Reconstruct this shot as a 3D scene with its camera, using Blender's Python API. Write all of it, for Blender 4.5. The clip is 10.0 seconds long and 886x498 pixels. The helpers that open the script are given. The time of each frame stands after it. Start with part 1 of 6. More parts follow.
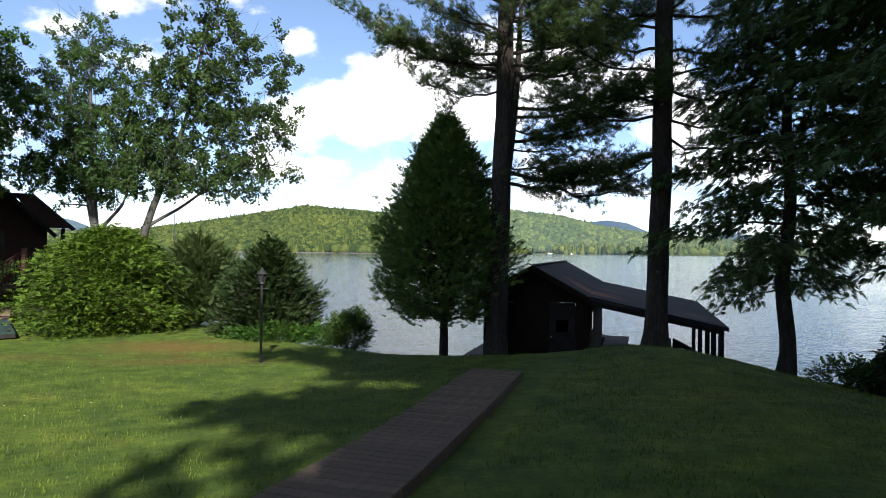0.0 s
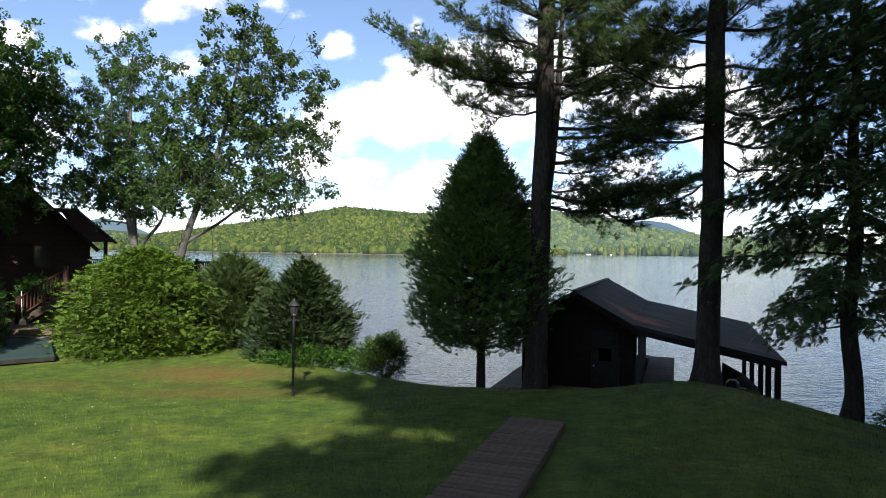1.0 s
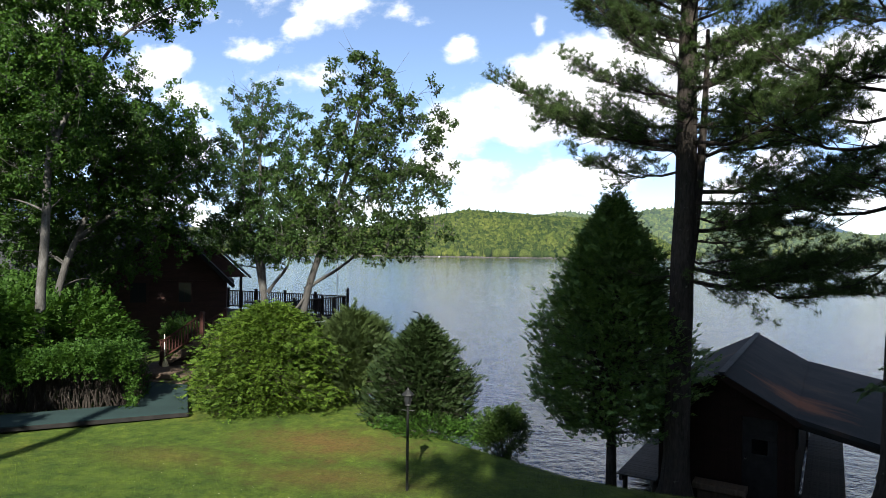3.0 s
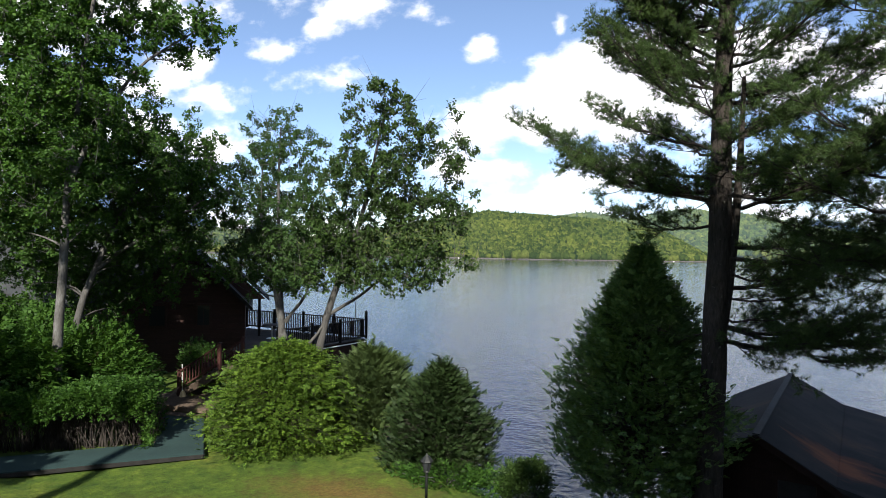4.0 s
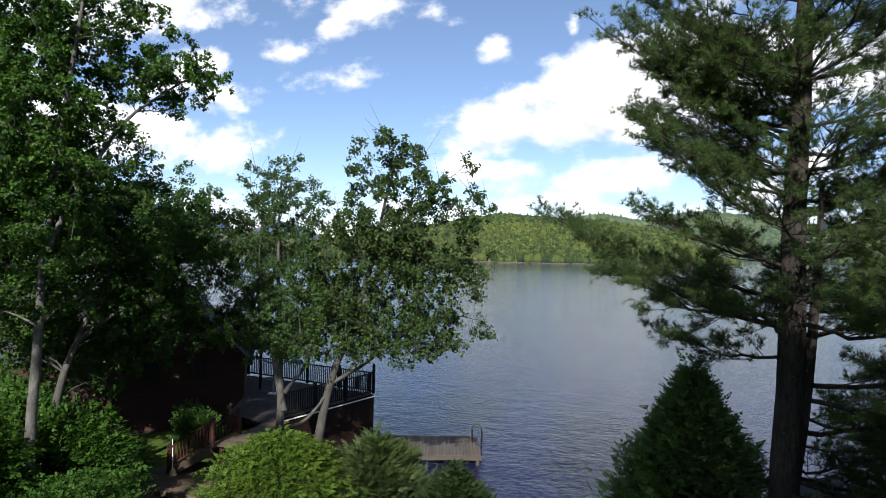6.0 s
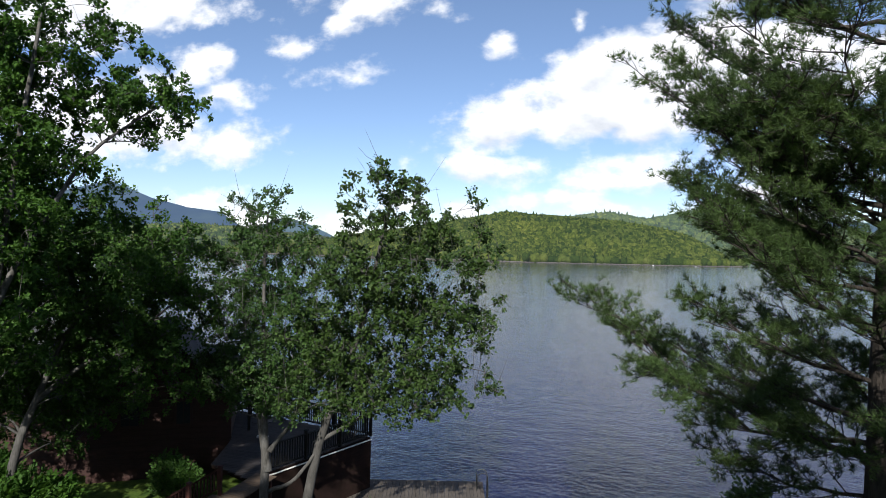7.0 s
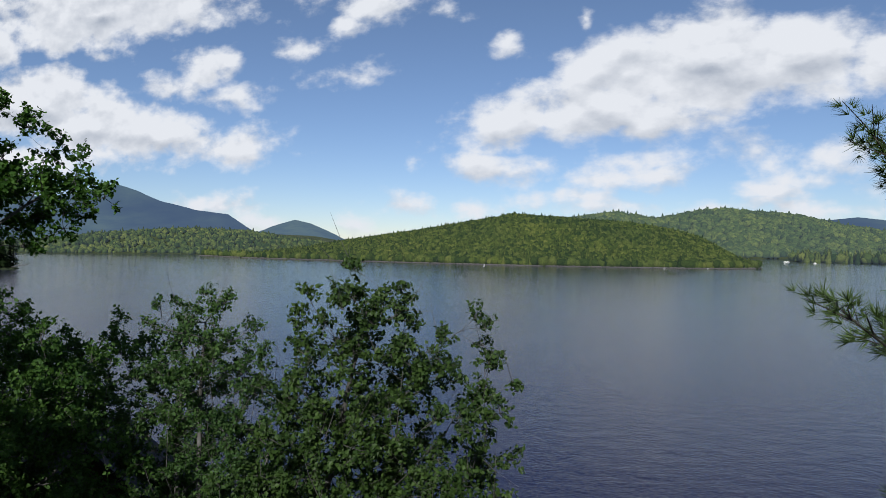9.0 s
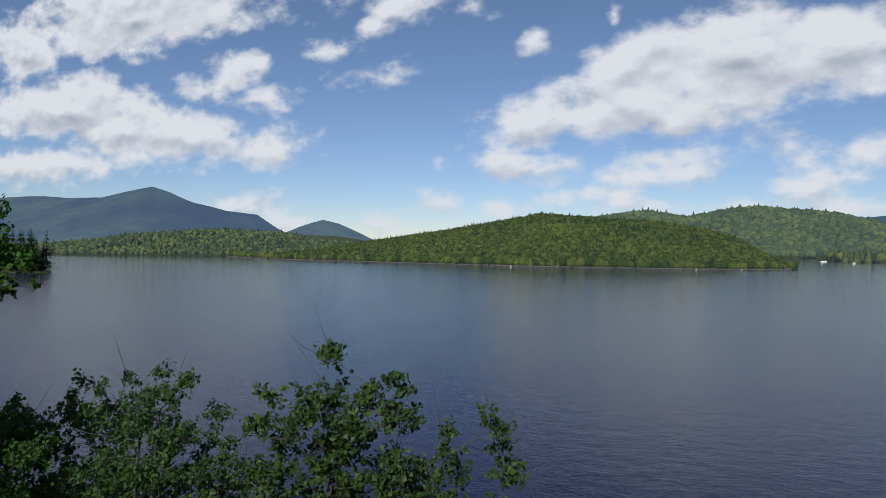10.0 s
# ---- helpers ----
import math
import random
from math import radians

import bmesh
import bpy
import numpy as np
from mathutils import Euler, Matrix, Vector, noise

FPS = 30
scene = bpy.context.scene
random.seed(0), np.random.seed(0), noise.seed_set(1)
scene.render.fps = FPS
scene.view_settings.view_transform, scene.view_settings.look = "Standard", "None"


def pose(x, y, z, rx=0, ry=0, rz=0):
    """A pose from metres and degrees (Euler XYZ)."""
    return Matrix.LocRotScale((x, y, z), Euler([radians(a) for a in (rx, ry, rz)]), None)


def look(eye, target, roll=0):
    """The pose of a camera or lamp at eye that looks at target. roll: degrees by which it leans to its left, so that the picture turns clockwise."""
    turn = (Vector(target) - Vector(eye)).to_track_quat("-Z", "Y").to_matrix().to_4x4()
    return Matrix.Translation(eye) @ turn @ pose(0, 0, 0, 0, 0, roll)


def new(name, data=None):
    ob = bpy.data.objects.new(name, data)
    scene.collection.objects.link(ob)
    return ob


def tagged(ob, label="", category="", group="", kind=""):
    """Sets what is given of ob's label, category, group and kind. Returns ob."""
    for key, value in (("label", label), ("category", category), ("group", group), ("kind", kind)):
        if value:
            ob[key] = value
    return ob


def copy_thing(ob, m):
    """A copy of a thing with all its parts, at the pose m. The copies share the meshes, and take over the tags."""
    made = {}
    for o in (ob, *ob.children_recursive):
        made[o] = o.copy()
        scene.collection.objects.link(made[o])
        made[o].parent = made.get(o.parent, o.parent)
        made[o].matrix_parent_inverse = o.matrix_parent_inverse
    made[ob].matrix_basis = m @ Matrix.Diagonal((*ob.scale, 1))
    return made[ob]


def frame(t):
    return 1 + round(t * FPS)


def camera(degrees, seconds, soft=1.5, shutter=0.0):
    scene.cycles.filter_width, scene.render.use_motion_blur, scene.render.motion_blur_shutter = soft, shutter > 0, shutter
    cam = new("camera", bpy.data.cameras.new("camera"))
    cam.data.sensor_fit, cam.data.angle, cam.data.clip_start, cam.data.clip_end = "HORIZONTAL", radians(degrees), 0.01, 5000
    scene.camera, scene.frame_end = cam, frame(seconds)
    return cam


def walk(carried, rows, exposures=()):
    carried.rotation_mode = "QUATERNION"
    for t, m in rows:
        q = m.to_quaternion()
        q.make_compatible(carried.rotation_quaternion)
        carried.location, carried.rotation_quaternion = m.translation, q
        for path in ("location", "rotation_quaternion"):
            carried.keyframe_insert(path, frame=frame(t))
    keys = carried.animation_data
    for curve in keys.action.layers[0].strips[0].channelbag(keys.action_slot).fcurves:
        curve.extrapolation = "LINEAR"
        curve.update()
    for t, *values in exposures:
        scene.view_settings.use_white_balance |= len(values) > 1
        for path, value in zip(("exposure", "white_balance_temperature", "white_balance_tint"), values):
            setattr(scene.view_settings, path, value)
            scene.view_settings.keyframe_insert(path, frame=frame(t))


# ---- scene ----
cam = camera(70.9, 10.0, soft=0.7)
PATH = [
    (0, (0.243, 0.427, 1.739), (0.319, 2.426, 1.74), 0.7),
    (0.5, (0.233, 0.708, 2.041), (0.264, 2.708, 2.042), 0.7),
    (1, (0.256, 0.992, 2.397), (0.213, 2.992, 2.398), 0.7),
    (1.5, (0.253, 1.292, 2.792), (0.116, 3.288, 2.79), 0.6),
    (2, (0.25, 1.581, 3.191), (-0.01, 3.564, 3.188), 0.7),
    (2.5, (0.243, 1.856, 3.638), (-0.124, 3.822, 3.636), 0.6),
    (4, (0.031, 2.573, 5.358), (-0.463, 4.511, 5.355), 0.9),
    (4.5, (-0.022, 2.865, 5.986), (-0.535, 4.798, 5.981), 0.9),
    (5, (-0.158, 3.181, 6.514), (-0.678, 5.113, 6.511), 1.0),
    (5.5, (-0.358, 3.739, 7.065), (-0.881, 5.67, 7.065), 1.0),
    (7, (-1.132, 6.818, 9.291), (-1.679, 8.741, 9.278), 1.3),
    (7.5, (-1.456, 8.015, 10.107), (-2.004, 9.938, 10.092), 1.2),
    (8, (-1.776, 9.306, 10.904), (-2.327, 11.229, 10.889), 1.2),
    (8.5, (-2.062, 10.706, 11.703), (-2.623, 12.625, 11.688), 1.1),
    (9, (-2.362, 12.239, 12.468), (-2.934, 14.156, 12.454), 0.8),
    (9.5, (-2.652, 13.895, 13.265), (-3.242, 15.805, 13.249), 0.7),
    (10, (-2.917, 15.57, 14.053), (-3.571, 17.46, 14.035), 0.6),
]
EXPOSURES = [(0.0, 1.55, 6450, 10), (2.5, 1.52, 6450, 10), (5.5, 1.2, 6350, 10), (7.5, 0.86, 6200, 10), (10.0, 0.24, 6000, 10)]
walk(cam, [(t, look(eye, target, roll)) for t, eye, target, roll in PATH], EXPOSURES)

# ---- light ----
SUN_ELEVATION, SUN_HEADING = 33.0, 172.0     # degrees; heading is measured clockwise from +y
LAKE = -2.2


def sun_way():
    """From the place towards the sun."""
    e, h = radians(SUN_ELEVATION), radians(SUN_HEADING)
    return Vector((math.cos(e) * math.sin(h), math.cos(e) * math.cos(h), math.sin(e)))


def build_sun():
    data = bpy.data.lights.new("sun", "SUN")
    data.energy, data.angle, data.color = 5.0, radians(0.55), (1.0, 0.93, 0.82)
    ob = new("sun", data)
    ob.rotation_mode = "QUATERNION"
    ob.rotation_quaternion = sun_way().to_track_quat("Z", "Y")
    return ob


# Cumulus banks: bearing x/y, height z/y, half width, half height
CLOUDS_WEST = [
    (-1.032, 0.459, 0.360, 0.072), (-1.336, 0.411, 0.107, 0.062), (-1.218, 0.285, 0.246, 0.068), (-1.023, 0.224, 0.223, 0.060), (-0.740, 0.172, 0.125, 0.034),
    (-0.873, 0.201, 0.117, 0.042), (-1.300, 0.163, 0.256, 0.037), (-0.767, 0.327, 0.067, 0.041), (-0.709, 0.268, 0.078, 0.020), (-0.846, 0.295, 0.074, 0.029),
    (-1.016, 0.368, 0.030, 0.009), (-0.765, 0.066, 0.093, 0.022), (-0.649, 0.038, 0.032, 0.009),
]
CLOUDS_MID = [
    (-0.449, 0.411, 0.097, 0.026), (-0.492, 0.385, 0.033, 0.026), (-0.560, 0.348, 0.039, 0.010), (-0.472, 0.297, 0.048, 0.015), (-0.311, 0.397, 0.025, 0.013),
    (-0.068, 0.359, 0.010, 0.014), (-0.190, 0.324, 0.014, 0.012), (-0.342, 0.141, 0.013, 0.009), (-0.478, 0.032, 0.017, 0.006), (-0.361, 0.065, 0.047, 0.015),
    (-0.252, 0.056, 0.034, 0.012), (-0.196, 0.125, 0.081, 0.026), (-0.133, 0.130, 0.027, 0.014),
]
CLOUDS_EAST = [
    (-0.188, 0.208, 0.092, 0.047), (-0.065, 0.214, 0.106, 0.054), (-0.008, 0.275, 0.096, 0.062), (0.109, 0.281, 0.128, 0.078), (0.231, 0.278, 0.117, 0.063),
    (0.033, 0.189, 0.087, 0.034), (-0.090, 0.305, 0.036, 0.011), (0.002, 0.136, 0.057, 0.024), (0.049, 0.108, 0.047, 0.022), (-0.038, 0.101, 0.047, 0.017),
    (-0.097, 0.069, 0.068, 0.013), (-0.013, 0.058, 0.106, 0.010),
]
CLOUDS_FAR_EAST = [
    (0.178, 0.141, 0.060, 0.026), (0.182, 0.159, 0.026, 0.014), (0.277, 0.127, 0.036, 0.022), (0.199, 0.085, 0.046, 0.013), (0.178, 0.070, 0.033, 0.010),
    (0.268, 0.057, 0.063, 0.011), (0.131, 0.058, 0.049, 0.010), (0.260, 0.102, 0.040, 0.012), (0.367, 0.262, 0.093, 0.056), (0.434, 0.212, 0.088, 0.058),
    (0.503, 0.144, 0.088, 0.042), (0.406, 0.082, 0.090, 0.019),
]


def build_world():
    world = bpy.data.worlds.new("sky")
    world.use_nodes = True
    scene.world = world
    nt = world.node_tree
    nt.nodes.clear()

    def node(kind, **values):
        n = nt.nodes.new(kind)
        for k, v in values.items():
            if k == "op":
                n.operation = v
            elif k == "clamp":
                n.use_clamp = v
        return n

    def calc(op, a, b=None, c=None, clamp=False):
        n = node("ShaderNodeMath", op=op, clamp=clamp)
        for i, v in enumerate((a, b, c)):
            if v is None:
                continue
            if isinstance(v, (int, float)):
                n.inputs[i].default_value = v
            else:
                nt.links.new(v, n.inputs[i])
        return n.outputs[0]

    out = node("ShaderNodeOutputWorld")
    back = node("ShaderNodeBackground")
    sky = node("ShaderNodeTexSky")
    sky.sky_type, sky.sun_disc = "NISHITA", False
    sky.sun_elevation, sky.sun_rotation = radians(SUN_ELEVATION), radians(SUN_HEADING)
    sky.air_density, sky.dust_density, sky.ozone_density, sky.altitude = 1.0, 0.0, 2.0, 500

    coord = node("ShaderNodeTexCoord")
    sep = node("ShaderNodeSeparateXYZ")
    nt.links.new(coord.outputs["Generated"], sep.inputs[0])
    x, y, z = sep.outputs
    ahead = calc("MAXIMUM", calc("ABSOLUTE", y), 0.05)
    bx, bz = calc("DIVIDE", x, ahead), calc("DIVIDE", z, ahead)
    flat = node("ShaderNodeCombineXYZ")
    nt.links.new(bx, flat.inputs[0])
    nt.links.new(calc("MULTIPLY", bz, 1.5), flat.inputs[1])
    nt.links.new(calc("MULTIPLY", calc("SIGN", y), 3.0), flat.inputs[2])

    def fbm(scale, detail, rough, shift=(0, 0, 0)):
        mv = node("ShaderNodeVectorMath", op="ADD")
        nt.links.new(flat.outputs[0], mv.inputs[0])
        mv.inputs[1].default_value = shift
        n = node("ShaderNodeTexNoise")
        n.inputs["Scale"].default_value, n.inputs["Detail"].default_value, n.inputs["Roughness"].default_value = scale, detail, rough
        nt.links.new(mv.outputs[0], n.inputs["Vector"])
        return n.outputs[0]

    def vec(op, a, b=None, c=None):
        n = node("ShaderNodeVectorMath", op=op)
        for i, v in enumerate((a, b, c)):
            if isinstance(v, tuple):
                n.inputs[i].default_value = v
            elif v is not None:
                nt.links.new(v, n.inputs[i])
        return n.outputs["Value" if op == "LENGTH" else "Vector"]

    def pair(a, b):
        n = node("ShaderNodeCombineXYZ")
        nt.links.new(a, n.inputs[0])
        nt.links.new(b, n.inputs[1])
        return n.outputs[0]

    warp_x = calc("MULTIPLY", calc("SUBTRACT", fbm(8.0, 5, 0.55, (3.1, 0, 0)), 0.5), 0.085)
    warp_z = calc("MULTIPLY", calc("SUBTRACT", fbm(8.0, 5, 0.55, (0, 7.7, 0)), 0.5), 0.05)
    here = pair(calc("ADD", bx, warp_x), calc("ADD", bz, warp_z))
    over = vec("ADD", here, (-0.006, 0.020, 0))
    puffs, lifted = fbm(11.0, 8, 0.52), fbm(11.0, 5, 0.5, (-0.006, 0.036, 0))
    fine = fbm(40.0, 6, 0.6)

    def nearest(at):
        """How deep a bearing lies inside the banks, in radians; below 0 outside."""
        deep = None
        for cx, cz, rx, rz in CLOUDS_WEST + CLOUDS_MID + CLOUDS_EAST + CLOUDS_FAR_EAST:
            q = vec("MULTIPLY_ADD", at, (1 / rx, 1 / rz, 0), (-cx / rx, -cz / rz, 0))
            d = calc("MULTIPLY", calc("SUBTRACT", 1.0, vec("LENGTH", q)), rz)
            deep = d if deep is None else calc("MAXIMUM", deep, d)
        return deep

    top, roof = nearest(here), nearest(over)
    edge = node("ShaderNodeMapRange")
    edge.interpolation_type = "SMOOTHSTEP"
    edge.inputs["From Min"].default_value, edge.inputs["From Max"].default_value = 2.1, 1.6
    nt.links.new(calc("ABSOLUTE", bx), edge.inputs["Value"])
    front = calc("MULTIPLY", calc("GREATER_THAN", y, 0.0), edge.outputs[0])
    wide = calc("MULTIPLY", calc("SUBTRACT", fbm(2.2, 3, 0.5), 0.52), 6.0)
    shape = calc("ADD", calc("MULTIPLY", calc("MAXIMUM", calc("MULTIPLY_ADD", top, 30.0, 0.20), -1.6), front), calc("MULTIPLY", wide, calc("SUBTRACT", 1.0, front)))
    body = calc("ADD", calc("ADD", shape, calc("MULTIPLY", calc("SUBTRACT", puffs, 0.5), 3.3)), calc("MULTIPLY", calc("SUBTRACT", fine, 0.5), 0.8))
    cover = node("ShaderNodeMapRange")
    cover.interpolation_type = "SMOOTHSTEP"
    cover.inputs["From Min"].default_value, cover.inputs["From Max"].default_value = -0.2, 0.88
    nt.links.new(body, cover.inputs["Value"])
    # shade inside the banks: bases and hollows with cloud above them are greyer
    relief = calc("MULTIPLY", calc("SUBTRACT", puffs, lifted), 2.2)
    under = calc("MINIMUM", calc("MAXIMUM", calc("MULTIPLY", calc("SUBTRACT", roof, top), 50.0), -0.5), 1.0)
    under = calc("MULTIPLY", calc("MULTIPLY", under, front), calc("MULTIPLY", body, 0.32, clamp=True))
    thick = calc("MULTIPLY", calc("SUBTRACT", body, 0.8), 0.16, clamp=True)
    tone = calc("ADD", calc("SUBTRACT", calc("SUBTRACT", 0.90, under), thick), relief, clamp=True)
    tint = node("ShaderNodeMix")
    tint.data_type = "RGBA"
    tint.inputs["A"].default_value, tint.inputs["B"].default_value = (4.9, 5.3, 6.0, 1), (10.4, 10.3, 10.25, 1)
    nt.links.new(tone, tint.inputs["Factor"])
    mix = node("ShaderNodeMix")
    mix.data_type = "RGBA"
    above = calc("MULTIPLY", cover.outputs[0], calc("GREATER_THAN", z, 0.0))
    nt.links.new(above, mix.inputs["Factor"])
    air = node("ShaderNodeMix")
    air.data_type, air.blend_type = "RGBA", "MULTIPLY"
    air.inputs["Factor"].default_value = 1.0
    nt.links.new(sky.outputs[0], air.inputs["A"])
    air.inputs["B"].default_value = (1.10, 1.05, 1.08, 1)
    # clear, dry air: less glare low over the lake
    low = node("ShaderNodeMapRange")
    low.inputs["From Min"].default_value, low.inputs["From Max"].default_value = 0.0, 0.35
    low.inputs["To Min"].default_value, low.inputs["To Max"].default_value = 0.0, 1.0
    nt.links.new(z, low.inputs["Value"])
    hue = node("ShaderNodeMix")
    hue.data_type = "RGBA"
    hue.inputs["A"].default_value, hue.inputs["B"].default_value = (0.80, 0.88, 1.02, 1), (1, 1, 1, 1)
    nt.links.new(low.outputs[0], hue.inputs["Factor"])
    dry = node("ShaderNodeMix")
    dry.data_type, dry.blend_type = "RGBA", "MULTIPLY"
    dry.inputs["Factor"].default_value = 1.0
    nt.links.new(air.outputs["Result"], dry.inputs["A"])
    nt.links.new(hue.outputs["Result"], dry.inputs["B"])
    nt.links.new(dry.outputs["Result"], mix.inputs["A"])
    nt.links.new(tint.outputs["Result"], mix.inputs["B"])
    nt.links.new(mix.outputs["Result"], back.inputs["Color"])
    back.inputs["Strength"].default_value = 0.06
    nt.links.new(back.outputs[0], out.inputs[0])


build_world()
build_sun()

# ---- materials ----
def shader(name):
    m = bpy.data.materials.new(name)
    m.use_nodes = True
    nt = m.node_tree
    nt.nodes.clear()
    out = nt.nodes.new("ShaderNodeOutputMaterial")
    return m, nt, out


def noise_node(nt, scale, detail=4, rough=0.55, stretch=(1, 1, 1), space="Object"):
    co = nt.nodes.new("ShaderNodeTexCoord")
    mp = nt.nodes.new("ShaderNodeMapping")
    mp.inputs["Scale"].default_value = stretch
    nt.links.new(co.outputs[space], mp.inputs["Vector"])
    n = nt.nodes.new("ShaderNodeTexNoise")
    n.inputs["Scale"].default_value, n.inputs["Detail"].default_value, n.inputs["Roughness"].default_value = scale, detail, rough
    nt.links.new(mp.outputs[0], n.inputs["Vector"])
    return n.outputs[0]


def ramp(nt, fac, stops):
    r = nt.nodes.new("ShaderNodeValToRGB")
    while len(r.color_ramp.elements) < len(stops):
        r.color_ramp.elements.new(0.5)
    for e, (p, c) in zip(r.color_ramp.elements, stops):
        e.position, e.color = p, (*c, 1)
    nt.links.new(fac, r.inputs[0])
    return r.outputs[0]


def blend(nt, fac, a, b, kind="MIX"):
    n = nt.nodes.new("ShaderNodeMix")
    n.data_type, n.blend_type = "RGBA", kind
    for sock, v in ((n.inputs["Factor"], fac), (n.inputs["A"], a), (n.inputs["B"], b)):
        if isinstance(v, (int, float)):
            sock.default_value = v
        elif isinstance(v, tuple):
            sock.default_value = (*v, 1)
        else:
            nt.links.new(v, sock)
    return n.outputs["Result"]


def bump(nt, height, strength, distance):
    b = nt.nodes.new("ShaderNodeBump")
    b.inputs["Strength"].default_value, b.inputs["Distance"].default_value = strength, distance
    nt.links.new(height, b.inputs["Height"])
    return b.outputs[0]


def surface(name, stops, scale=6.0, fine=40.0, rough=0.8, relief=0.3, depth=0.01, stretch=(1, 1, 1), per_piece=0.0, space="Object", metal=0.0, spec=0.3):
    """A surface with broad stains from stops, fine grain over them and relief."""
    m, nt, out = shader(name)
    broad = noise_node(nt, scale, 5, 0.6, stretch, space)
    grain = noise_node(nt, fine, 5, 0.65, stretch, space)
    col = ramp(nt, broad, stops)
    dark = ramp(nt, grain, [(0.25, (0.55, 0.55, 0.55)), (0.7, (1.15, 1.15, 1.15))])
    col = blend(nt, 1.0, col, dark, "MULTIPLY")
    if per_piece:
        info = nt.nodes.new("ShaderNodeObjectInfo")
        lo, hi = 1 - per_piece, 1 + per_piece
        vary = ramp(nt, info.outputs["Random"], [(0.0, (lo, lo, lo)), (1.0, (hi, hi, hi))])
        col = blend(nt, 1.0, col, vary, "MULTIPLY")
    p = nt.nodes.new("ShaderNodeBsdfPrincipled")
    nt.links.new(col, p.inputs["Base Color"])
    p.inputs["Roughness"].default_value, p.inputs["Metallic"].default_value = rough, metal
    p.inputs["Specular IOR Level"].default_value = spec
    nt.links.new(bump(nt, grain, relief, depth), p.inputs["Normal"])
    nt.links.new(p.outputs[0], out.inputs[0])
    return m


def worn(nt, col, mid):
    """Worn, rust-brown patches of thin grass towards the lake."""
    co = nt.nodes.new("ShaderNodeTexCoord")
    for (x, y), (sx, sy), strength in (((-6.3, 17.4), (0.30, 0.62), 0.8), ((-5.2, 14.9), (0.34, 0.75), 0.6), ((-9.5, 15.2), (0.4, 0.8), 0.4)):
        mp = nt.nodes.new("ShaderNodeMapping")
        mp.inputs["Location"].default_value, mp.inputs["Scale"].default_value = (-x * sx, -y * sy, 0), (sx, sy, 0)
        nt.links.new(co.outputs["Object"], mp.inputs["Vector"])
        ln = nt.nodes.new("ShaderNodeVectorMath")
        ln.operation = "LENGTH"
        nt.links.new(mp.outputs[0], ln.inputs[0])
        ad = nt.nodes.new("ShaderNodeMath")
        ad.operation = "MULTIPLY_ADD"
        nt.links.new(mid, ad.inputs[0])
        ad.inputs[1].default_value = 1.6
        nt.links.new(ln.outputs["Value"], ad.inputs[2])
        mask = nt.nodes.new("ShaderNodeMapRange")
        mask.inputs["From Min"].default_value, mask.inputs["From Max"].default_value = 0.85, 1.75
        mask.inputs["To Min"].default_value, mask.inputs["To Max"].default_value = strength, 0.0
        nt.links.new(ad.outputs[0], mask.inputs["Value"])
        col = blend(nt, mask.outputs[0], col, (0.10, 0.062, 0.022))
    return col


def foliage(name, low, high, glow=0.35, gloss=0.6, patch=0.8, lawn=False):
    """Leaves: each its own tint between low and high, with broader patches, letting some light through."""
    m, nt, out = shader(name)
    geo = nt.nodes.new("ShaderNodeNewGeometry")
    col = ramp(nt, geo.outputs["Random Per Island"], [(0.0, low), (0.55, tuple((a + b) / 2 for a, b in zip(low, high))), (1.0, high)])
    broad = noise_node(nt, patch, 3, 0.6)
    col = blend(nt, 1.0, col, ramp(nt, broad, [(0.3, (0.72, 0.78, 0.75)), (0.7, (1.2, 1.15, 1.0))]), "MULTIPLY")
    if lawn:
        mid = noise_node(nt, 2.2, 5, 0.65)
        col = blend(nt, 1.0, col, ramp(nt, mid, [(0.32, (0.5, 0.62, 0.62)), (0.68, (1.55, 1.36, 1.1))]), "MULTIPLY")
        col = worn(nt, col, mid)
    d = nt.nodes.new("ShaderNodeBsdfPrincipled")
    nt.links.new(col, d.inputs["Base Color"])
    d.inputs["Roughness"].default_value = gloss
    d.inputs["Specular IOR Level"].default_value = 0.15
    t = nt.nodes.new("ShaderNodeBsdfTranslucent")
    nt.links.new(blend(nt, 1.0, col, (1.25, 1.3, 0.5), "MULTIPLY"), t.inputs[0])
    mix = nt.nodes.new("ShaderNodeMixShader")
    mix.inputs[0].default_value = glow
    nt.links.new(d.outputs[0], mix.inputs[1])
    nt.links.new(t.outputs[0], mix.inputs[2])
    nt.links.new(mix.outputs[0], out.inputs[0])
    return m


